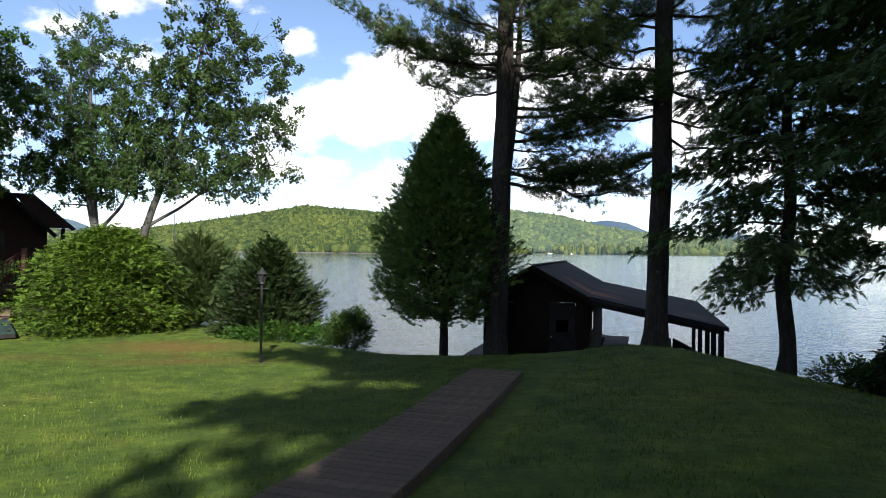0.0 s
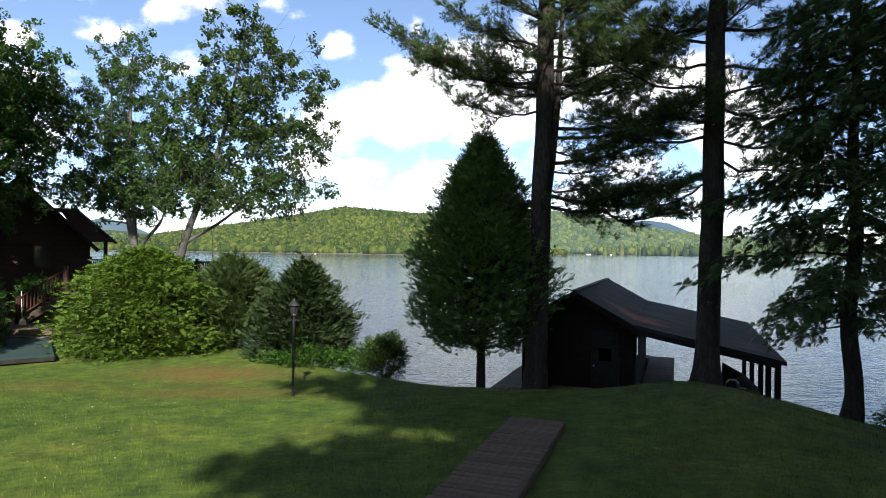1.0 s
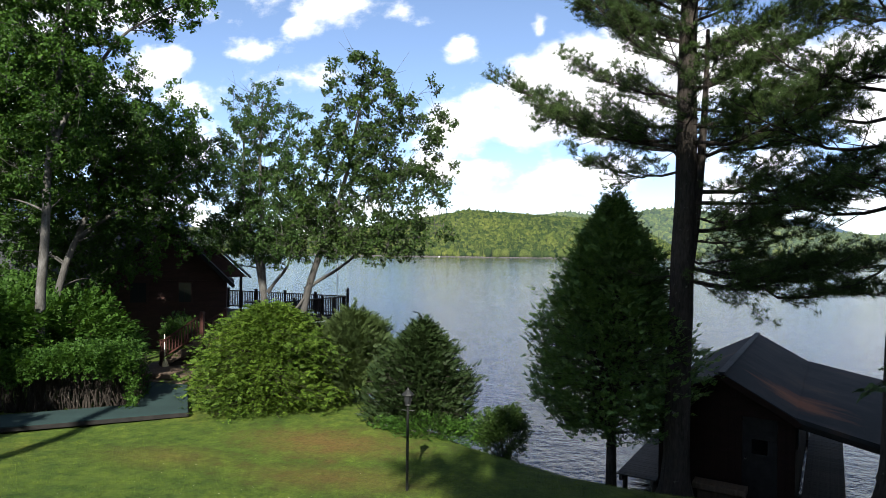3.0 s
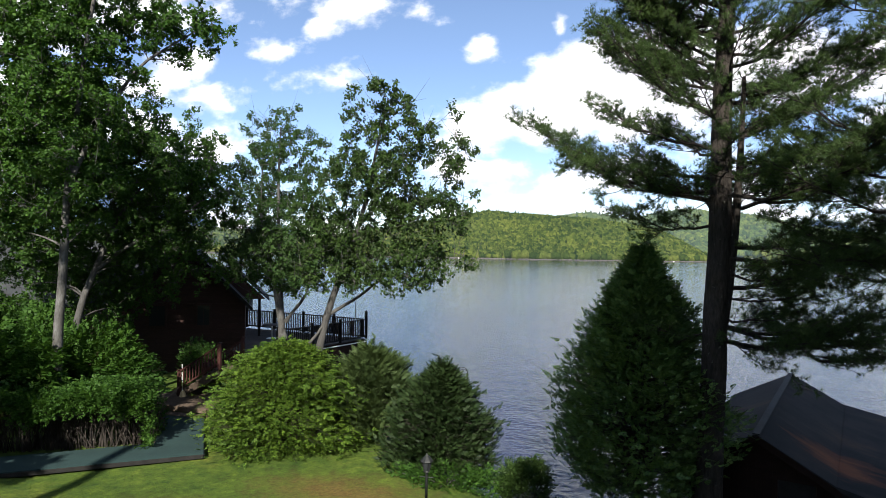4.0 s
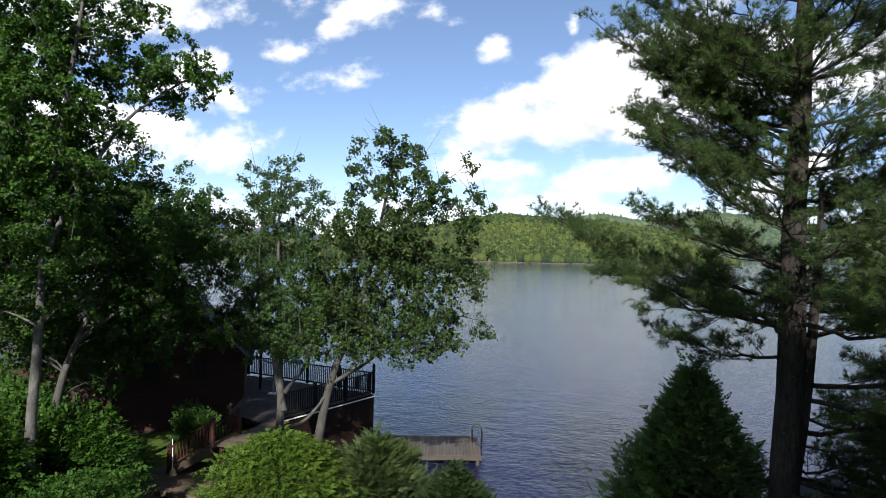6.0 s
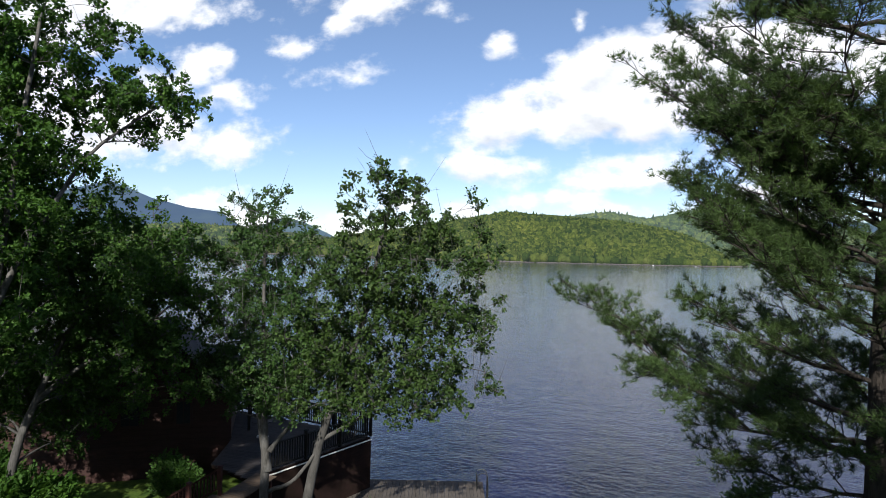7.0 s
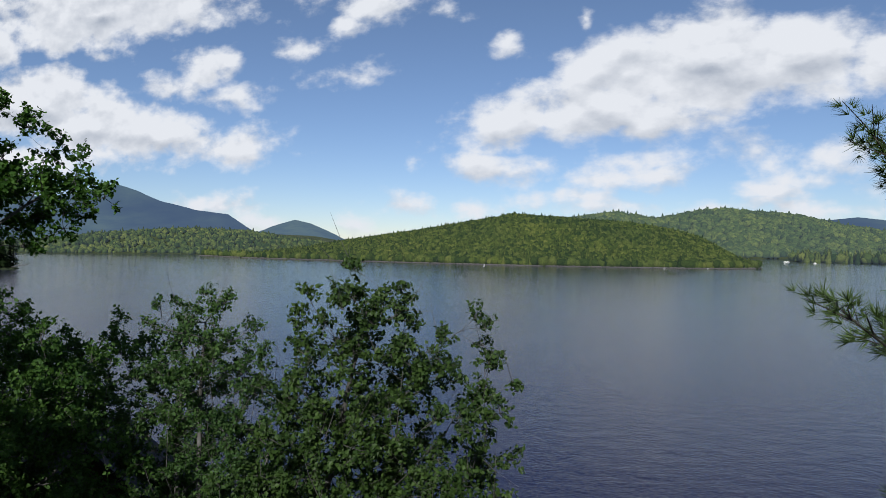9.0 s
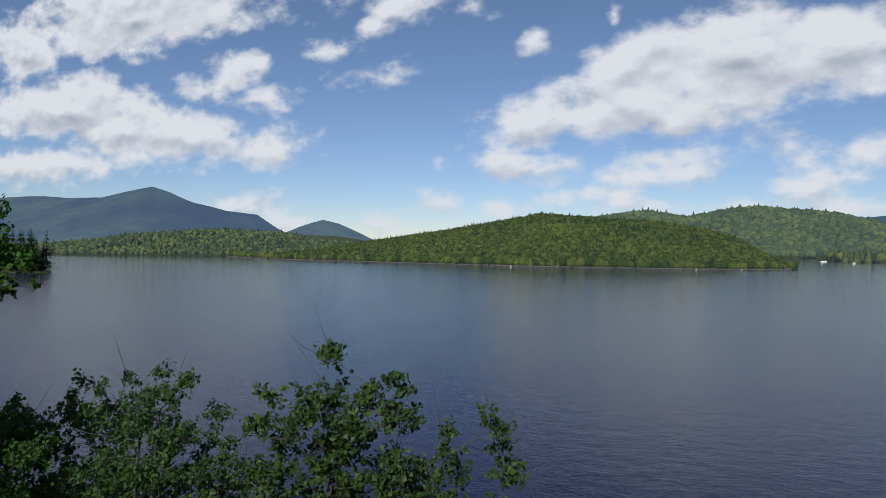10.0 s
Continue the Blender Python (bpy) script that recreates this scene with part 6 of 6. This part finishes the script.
def build_cabin():
    c = thing("cabin", (-19.84, 29.13, 0.55), "dark brown cabin with steep dark roofs under trees", "house", turn=31)
    # a gabled wing faces the lawn at y 0; the main body runs off to the left behind it
    hw, y1, eave, apex = 2.85, 3.9, 1.98, 4.95

    def gable(y):
        bm = bmesh.new()
        lo = [bm.verts.new(p) for p in ((-hw, y - 0.07, -1.7), (hw, y - 0.07, -1.7), (hw, y - 0.07, eave), (0, y - 0.07, apex - 0.12), (-hw, y - 0.07, eave))]
        hi = [bm.verts.new((v.co.x, y + 0.07, v.co.z)) for v in lo]
        bm.faces.new(lo)
        bm.faces.new(list(reversed(hi)))
        for i in range(5):
            j = (i + 1) % 5
            bm.faces.new((lo[j], lo[i], hi[i], hi[j]))
        return bm
    front = part("front_wall", gable(0), CABINWOOD, c)
    for i in range(25):
        z = -0.9 + i * 0.235
        half = hw + 0.01 if z < eave - 0.1 else hw * (apex - 0.28 - z) / (apex - eave)
        if half > 0.15:
            part("clapboard", boxed((2 * half, 0.024, 0.215), pose(0, -0.086, z, -4, 0, 0), 0.003), CABINWOOD, front)
    part("back_wall", gable(y1), CABINWOOD, c)
    for x in (-hw, hw):
        part("side_wall", boxed((0.14, y1 - 0.14, eave + 1.7), pose(x - math.copysign(0.07, x), y1 / 2, eave / 2 - 0.85), 0), CABINWOOD, c)
    for s in (-1, 1):
        part("roof", sloped((0, -0.45, apex), (s * (hw + 0.36), -0.45, eave - 0.30), (s * (hw + 0.36), y1 + 0.3, eave - 0.30), (0, y1 + 0.3, apex), 0.12), SHINGLE, c)
        part("barge_board", beam((0, -0.47, apex - 0.12), (s * (hw + 0.36), -0.47, eave - 0.42), 0.035, 0.17), BLACKWOOD, c)
    part("eave_trim", beam((-hw, -0.12, eave - 0.12), (hw, -0.12, eave - 0.12), 0.04, 0.04), CABINWOOD, c)
    # main body with its roof slope towards the lawn
    part("main_wall", boxed((7.2, 0.14, 3.9), pose(-6.5, 1.0, 0.25), 0), CABINWOOD, c)
    part("main_wall", boxed((0.14, 5.0, 3.9), pose(-10.05, 3.6, 0.25), 0), CABINWOOD, c)
    part("main_roof", sloped((-10.4, 0.5, 1.85), (0.0, 0.5, 1.85), (0.0, 3.6, apex - 0.06), (-10.4, 3.6, apex - 0.06), 0.12), SHINGLE, c)
    part("main_roof", sloped((-10.4, 3.6, apex - 0.06), (0.0, 3.6, apex - 0.06), (0.0, 6.6, 1.85), (-10.4, 6.6, 1.85), 0.12), SHINGLE, c)
    # porch roof towards the lake, with its posts
    px1, py0, py1 = 3.98, 0.8, 3.6
    part("porch_roof", sloped((2.3, py0, 3.62), (px1, py0, 2.06), (px1, py1, 2.06), (2.3, py1, 3.62), 0.1), SHINGLE, c)
    part("porch_roof_top", boxed((1.2, py1 - py0, 0.1), pose(1.74, (py0 + py1) / 2, 3.565), 0.01), SHINGLE, c)
    bm = bmesh.new()
    f = [bm.verts.new((x, py0 + 0.06, z)) for x, z in ((1.6, 3.5), (2.28, 3.5), (px1 - 0.12, 2.0), (2.5, 2.0))]
    g = [bm.verts.new((v.co.x, py0 + 0.12, v.co.z)) for v in f]
    bm.faces.new(f)
    bm.faces.new(list(reversed(g)))
    for i in range(4):
        bm.faces.new((f[(i + 1) % 4], f[i], g[i], g[(i + 1) % 4]))
    part("porch_gable", bm, CABINWOOD, c)
    part("porch_gutter", beam((px1 + 0.03, py0 - 0.05, 1.98), (px1 + 0.03, py1, 1.98), 0.09, 0.08), BLACKWOOD, c)
    for y in (py0 + 0.25, py1 - 0.3):
        part("porch_post", boxed((0.13, 0.13, 2.0), pose(px1 - 0.42, y, 1.0), 0.008), BLACKWOOD, c)
    for x, w in ((0.9, 0.56), (-1.2, 0.7)):
        f = part("window_frame", boxed((w + 0.16, 0.07, 1.12), pose(x, -0.13, 1.30), 0.006), CABINWOOD, c)
        part("window_pane", boxed((w / 2 - 0.02, 0.02, 0.94), pose(x - w / 4, -0.17, 1.30), 0), GLASS, f)
        part("window_pane", boxed((w / 2 - 0.02, 0.02, 0.94), pose(x + w / 4, -0.17, 1.30), 0), GLASS, f)


DECK_TOP = 0.6
# Deck boards: the tree shade over the deck is darkened into this colour
DECKWOOD = surface("shaded_deck_board", [(0.3, (0.022, 0.019, 0.020)), (0.7, (0.042, 0.037, 0.038))], 3, 30, 0.85, 0.4, 0.005, (1, 6, 1), 0.2)
DECK_EDGE = ((-11.75, 32.9), (-13.05, 29.3), (-14.0, 26.7))     # near side, from the lake corner to the steps
DECK_BACK = ((-11.75, 32.9), (-19.8, 34.7))


def railing(parent, p, q, z, first=True, last=True, high=1.0, wood=None, gap=0.125, posts=1.9):
    """Posts, rails and balusters from p to q."""
    wood = wood or BLACKWOOD
    p, q = Vector((*p, z)), Vector((*q, z))
    L = (q - p).length
    way = (q - p) / L
    up = Vector((0, 0, 1))
    part("rail", beam(p + up * high, q + up * high, 0.1, 0.045), wood, parent)
    part("rail", beam(p + up * 0.12, q + up * 0.12, 0.05, 0.07), wood, parent)
    n = max(1, round(L / posts))
    for i in range(n + 1):
        if (i == 0 and not first) or (i == n and not last):
            continue
        o = p + way * (L * i / n)
        k = part("post", boxed((0.12, 0.12, high + 0.12), Matrix.Translation(o + up * (high / 2 + 0.06)), 0.01), wood, parent)
        part("post_cap", boxed((0.16, 0.16, 0.05), Matrix.Translation(o + up * (high + 0.14)), 0.015), wood, k)
    me = bpy.data.meshes.new("baluster")
    bm = boxed((0.042, 0.042, high - 0.16), Matrix(), 0.003)
    bm.to_mesh(me)
    bm.free()
    me.materials.append(wood)
    ang = math.degrees(math.atan2(way.y, way.x))
    m = int(L / gap)
    for i in range(m):
        o = p + way * (gap * (i + 0.5))
        part("baluster", me, wood, parent, at=pose(o.x, o.y, z + (high + 0.12) / 2, 0, 0, ang))


def build_deck():
    d = thing("lake_deck", (0, 0, 0), "raised dark wooden deck with a balustrade over the lake", "deck")
    outline = [DECK_EDGE[2], DECK_EDGE[1], DECK_EDGE[0], DECK_BACK[1], (-18.9, 32.0), (-17.2, 30.3), (-16.2, 27.6)]
    part("floor", slab(outline, DECK_TOP - 0.16, DECK_TOP - 0.045), SIDING, d)
    rng = random.Random(9)
    for i in range(62):
        y = 26.85 + i * 0.152
        if y > 34.2:
            break
        x1 = np.interp(y, [p[1] for p in reversed(DECK_EDGE)], [p[0] for p in reversed(DECK_EDGE)]) if y < 32.9 else -11.75 - (y - 32.9) * 4.47
        x0 = float(np.interp(y, (26.7, 27.6, 30.3, 32.0, 34.7), (-14.0, -16.2, -17.2, -18.9, -19.8)))
        if x1 - x0 < 0.2:
            break
        part("floor_board", boxed((x1 - 0.03 - x0, 0.142, 0.035), pose((x1 - 0.03 + x0) / 2, y, DECK_TOP - 0.0275 + rng.uniform(-0.002, 0.002)), 0.003), DECKWOOD, d)
    for p, q in zip(DECK_EDGE, DECK_EDGE[1:]):
        w = part("skirt", beam((*p, -0.95), (*q, -0.95), 0.08, 2.8, 0), SIDING, d, "dark red-brown boarded deck skirt")
        part("edge_board", beam((p[0] + 0.06, p[1] - 0.02, 0.47), (q[0] + 0.06, q[1] - 0.02, 0.47), 0.04, 0.05), WHITE, w, "pale edge strip")
    part("skirt", beam((*DECK_BACK[0], -0.95), (*DECK_BACK[1], -0.95), 0.08, 2.8, 0), SIDING, d)
    r = thing("deck_railing", (0, 0, 0), "dark wooden balustrade round the lake deck", "railing", "deck railings")
    railing(r, DECK_BACK[0], DECK_BACK[1], DECK_TOP, True, True)
    r2 = thing("deck_railing", (0, 0, 0), "dark wooden balustrade along the near side of the deck", "railing", "deck railings")
    railing(r2, DECK_EDGE[0], DECK_EDGE[1], DECK_TOP, False, True)
    r3 = thing("deck_railing", (0, 0, 0), "dark wooden balustrade along the near side of the deck", "railing", "deck railings")
    railing(r3, DECK_EDGE[1], (-13.75, 27.4), DECK_TOP, False, True)
    lamp = thing("post_lantern", (-11.75, 32.9, DECK_TOP + 1.165), "small dark lantern on the deck corner post", "lantern")
    part("lantern_body", lathe(((0.03, 0), (0.07, 0.03), (0.085, 0.16), (0.05, 0.2)), 8), METAL_DARK, lamp)
    part("lantern_roof", lathe(((0.11, 0.2), (0.03, 0.28), (0.012, 0.34)), 8), METAL_DARK, lamp)
    pole = thing("flag_pole", (-12.35, 32.9, DECK_TOP), "thin grey metal flag pole at the deck corner", "pole")
    part("shaft", rod((0, 0, 0), (0, 0, 2.9), 0.025, 0.016), STEEL, pole)
    part("finial", lathe(((0.01, 2.9), (0.04, 2.93), (0.04, 2.97), (0.008, 3.0)), 8), STEEL, pole)
    part("foot_plate", boxed((0.16, 0.16, 0.02), pose(0, 0, 0.01), 0.003), STEEL, pole)
    # deck table and bench at rest near the house
    t = thing("patio_table", (-16.2, 31.2, DECK_TOP), "small dark round patio table on the deck", "table")
    part("table_top", lathe(((0.5, 0.70), (0.5, 0.73)), 20), DECKWOOD, t)
    part("pedestal", lathe(((0.28, 0.0), (0.26, 0.03), (0.04, 0.06), (0.04, 0.70)), 12), STEEL, t)


def build_steps():
    s = thing("cabin_steps", (0, 0, 0), "red-brown wooden steps with railings up to the deck", "steps")
    low, high, n = -0.55, DECK_TOP, 7
    x0, x1, y0, y1 = -15.85, -14.05, 23.56, 25.1
    rise, run = (high - low) / n, (x1 - x0) / n
    for i in range(n):
        part("tread", boxed((run + 0.04, y1 - y0, 0.04), pose(x0 + (i + 0.5) * run, (y0 + y1) / 2, low + (i + 1) * rise - 0.02), 0.005), PLANK, s)
        part("riser", boxed((0.025, y1 - y0 - 0.06, rise - 0.04), pose(x0 + i * run + 0.02, (y0 + y1) / 2, low + i * rise + rise / 2 - 0.02), 0), REDWOOD, s)
    for y in (y0 - 0.03, y1 + 0.03):
        part("stringer", beam((x0 - 0.05, y, low - 0.02), (x1, y, high - 0.12), 0.05, 0.26), PLANK, s)
        for x, z in ((x0 + 0.02, low), (x1 + 0.0, high)):
            p = part("newel_post", boxed((0.12, 0.12, 1.0), pose(x, y, z + 0.47), 0.012), REDWOOD, s)
            part("post_cap", boxed((0.16, 0.16, 0.04), pose(x, y, z + 0.99), 0.01), REDWOOD, p)
        part("hand_rail", beam((x0, y, low + 0.92), (x1, y, high + 0.92), 0.09, 0.06), REDWOOD, s)
        part("lower_rail", beam((x0, y, low + 0.26), (x1, y, high + 0.26), 0.05, 0.06), REDWOOD, s)
        me = bpy.data.meshes.new("baluster")
        bm = boxed((0.045, 0.045, 0.68), Matrix(), 0.004)
        bm.to_mesh(me)
        bm.free()
        me.materials.append(REDWOOD)
        for k in range(13):
            t = (k + 0.7) / 13.4
            part("baluster", me, REDWOOD, s, at=pose(x0 + (x1 - x0) * t, y, low + (high - low) * t + 0.58))
    # upper landing that joins the deck
    u = thing("upper_landing", (0, 0, 0), "wooden landing between the steps and the deck", "landing")
    boards(u, "plank", PLANK, x1 + 0.01, x1 + 0.9, 23.7, 27.3, DECK_TOP - 0.004, 0.14, 0.035, 0.01, 5)
    for x in (x1 + 0.1, x1 + 0.8):
        for y in (23.9, 25.6, 27.0):
            part("post", boxed((0.11, 0.11, 1.7), pose(x, y, DECK_TOP - 0.9), 0.008), REDWOOD, u)
    # lower landing
    d = thing("lower_landing", (0, 0, 0), "weathered grey-brown plank landing at the foot of the steps", "landing")
    boards(d, "plank", PLANK, -16.6, -13.6, 22.15, 25.0, low, 0.14, 0.035, 0.01, 6)
    part("rim_board", boxed((2.98, 0.04, 0.16), pose(-15.1, 22.12, low - 0.09), 0.004), PLANK, d)
    part("rim_board", boxed((0.04, 2.86, 0.16), pose(-13.57, 23.57, low - 0.09), 0.004), PLANK, d)
    part("step_board", boxed((2.2, 0.34, 0.05), pose(-14.75, 21.92, low - 0.22), 0.005), PLANK, d)
    part("step_riser", boxed((2.2, 0.03, 0.2), pose(-14.75, 21.80, low - 0.35), 0.003), PLANK, d)
    for x in (-16.5, -15.1, -13.7):
        for y in (22.25, 24.9):
            part("post", boxed((0.1, 0.1, 0.75), pose(x, y, low - 0.42), 0.005), PLANK, d)
    b = thing("broom", (-15.6, 23.45, low), "broom with a white handle leaning on the step rail", "broom")
    part("broom_handle", rod((0.02, -0.05, 0.24), (-0.2, 0.2, 1.2), 0.011), WHITE, b)
    part("bristles", lathe(((0.13, 0.0), (0.10, 0.14), (0.03, 0.26)), 10), STRAW, b)


def build_green_walk():
    w = thing("green_walkway", (0, 0, 0), "low walkway covered in blue-green carpet beside the hedge", "walkway")
    z = -0.78
    outer = [(-13.45, 21.75), (-11.2, 18.55), (-14.6, 16.15), (-24.0, 9.6)]
    inner = [(-24.9, 10.9), (-15.4, 17.35), (-13.2, 18.95), (-15.1, 21.75)]
    bm = bmesh.new()
    ring = outer + inner
    top = [bm.verts.new((x, y, z)) for x, y in ring]
    low = [bm.verts.new((x, y, z - 0.14)) for x, y in ring]
    k = len(ring)
    for i in range(3):
        bm.faces.new((top[i], top[k - 1 - i], top[k - 2 - i], top[i + 1]))
    for i in range(k):
        j = (i + 1) % k
        bm.faces.new((top[i], top[j], low[j], low[i]))
    bmesh.ops.recalc_face_normals(bm, faces=bm.faces)
    part("carpet_top", bm, GREENCARPET, w)
    for p, q in zip(outer, outer[1:]):
        part("edge_board", beam((*p, z - 0.085), (*q, z - 0.085), 0.05, 0.12), BLACKWOOD, w)
    for x, y in ((-13.5, 21.0), (-11.6, 18.7), (-14.6, 16.7), (-17.2, 14.8), (-20.5, 12.5)):
        part("support", boxed((0.1, 0.1, 0.9), pose(x, y, z - 0.58), 0), BLACKWOOD, w)


def build_boardwalk():
    w = thing("boardwalk", (0.83, 8.6, gz(0.83, 8.6)), "grey weathered plank boardwalk across the lawn", "boardwalk", turn=-17.5)
    rng = random.Random(3)
    me = bpy.data.meshes.new("plank")
    bm = boxed((0.88, 0.135, 0.04), Matrix(), 0.006)
    bm.to_mesh(me)
    bm.free()
    me.materials.append(PLANK)
    turn = pose(0, 0, 0, 0, 0, -17.5)
    o = Vector((0.83, 8.6, gz(0.83, 8.6)))
    for i in range(75):
        y = -8.3 + i * 0.146
        p = o + turn @ Vector((0, y, 0))
        part("plank", me, PLANK, w, at=pose(rng.uniform(-0.012, 0.012), y, gz(p.x, p.y) - o.z + 0.115, rng.uniform(-0.8, 0.8) - 3.9, rng.uniform(-0.4, 0.4), rng.uniform(-0.5, 0.5)))
    for x in (-0.4, 0.4):
        a, b = o + turn @ Vector((x, -8.35, 0)), o + turn @ Vector((x, 2.54, 0))
        part("runner", beam((x, -8.35, gz(a.x, a.y) - o.z + 0.03), (x, 2.54, gz(b.x, b.y) - o.z + 0.03), 0.09, 0.12), PLANK, w)


def build_lamp():
    z = gz(-3.26, 14.45)
    p = thing("lamp_post", (-3.26, 14.45, z), "slim dark garden lamp post with a lantern head", "lamp post")
    part("pole", rod((0, 0, -0.2), (0, 0, 1.78), 0.032, 0.026, 10), METAL_DARK, p)
    part("ladder_bar", rod((-0.14, 0, 1.66), (0.14, 0, 1.66), 0.011), METAL_DARK, p)
    h = part("lantern_glass", lathe(((0.055, 1.80), (0.10, 1.98)), 6), GLASS, p)
    part("lantern_base", lathe(((0.03, 1.74), (0.07, 1.77), (0.06, 1.80)), 8), METAL_DARK, h)
    part("lantern_roof", lathe(((0.135, 1.98), (0.12, 2.0), (0.03, 2.09), (0.012, 2.13)), 8), METAL_DARK, h)
    for k in range(6):
        a = k * math.pi / 3
        part("glazing_bar", rod((0.057 * math.cos(a), 0.057 * math.sin(a), 1.80), (0.104 * math.cos(a), 0.104 * math.sin(a), 1.98), 0.006, sides=5), METAL_DARK, h)


def build_swim_dock():
    d = thing("swim_dock", (0, 0, 0), "grey plank swimming dock beside the deck", "dock")
    rng = random.Random(2)
    m = pose(-9.6, 33.0, -1.7, 0, 0, 16)
    me = bpy.data.meshes.new("plank")
    bm = boxed((0.15, 2.9, 0.035), Matrix(), 0.004)
    bm.to_mesh(me)
    bm.free()
    me.materials.append(DOCK_WOOD)
    for i in range(39):
        part("plank", me, DOCK_WOOD, d, at=m @ pose(-3.1 + 0.16 * i, 0, -0.02 + rng.uniform(-0.003, 0.003), 0, 0, rng.uniform(-0.2, 0.2)))
    for y in (-1.4, 1.4):
        part("stringer", boxed((6.3, 0.06, 0.2), m @ pose(-0.06, y, -0.14), 0.005), DOCK_WOOD, d)
    for x in (-2.6, 0, 2.9):
        for y in (-1.3, 1.3):
            part("pile", rod(m @ Vector((x, y, -2.3)), m @ Vector((x, y, -0.04)), 0.08), DOCK_WOOD, d)
    l = thing("swim_ladder", (0, 0, 0), "bent dark metal swim ladder on the dock end", "ladder")
    for y in (0.35, 0.85):
        arc = [m @ Vector((2.75 + 0.24 - 0.24 * math.cos(a), y, 0.55 + 0.24 * math.sin(a))) for a in np.linspace(0, math.pi, 9)]
        pts = [m @ Vector((2.75, y, 0.0))] + arc + [m @ Vector((3.23, y, -1.2))]
        part("ladder_rail", mesh_of("ladder_rail", *tubes([(np.array(pts), [0.022] * len(pts))], 7)), METAL_DARK, l)
    for z in (-0.2, -0.5, -0.8):
        part("rung", rod(m @ Vector((3.23, 0.35, z)), m @ Vector((3.23, 0.85, z)), 0.018), METAL_DARK, l)


build_boathouse()
build_moored_boat()
build_cabin()
build_deck()
build_steps()
build_green_walk()
build_boardwalk()
build_lamp()
build_swim_dock()
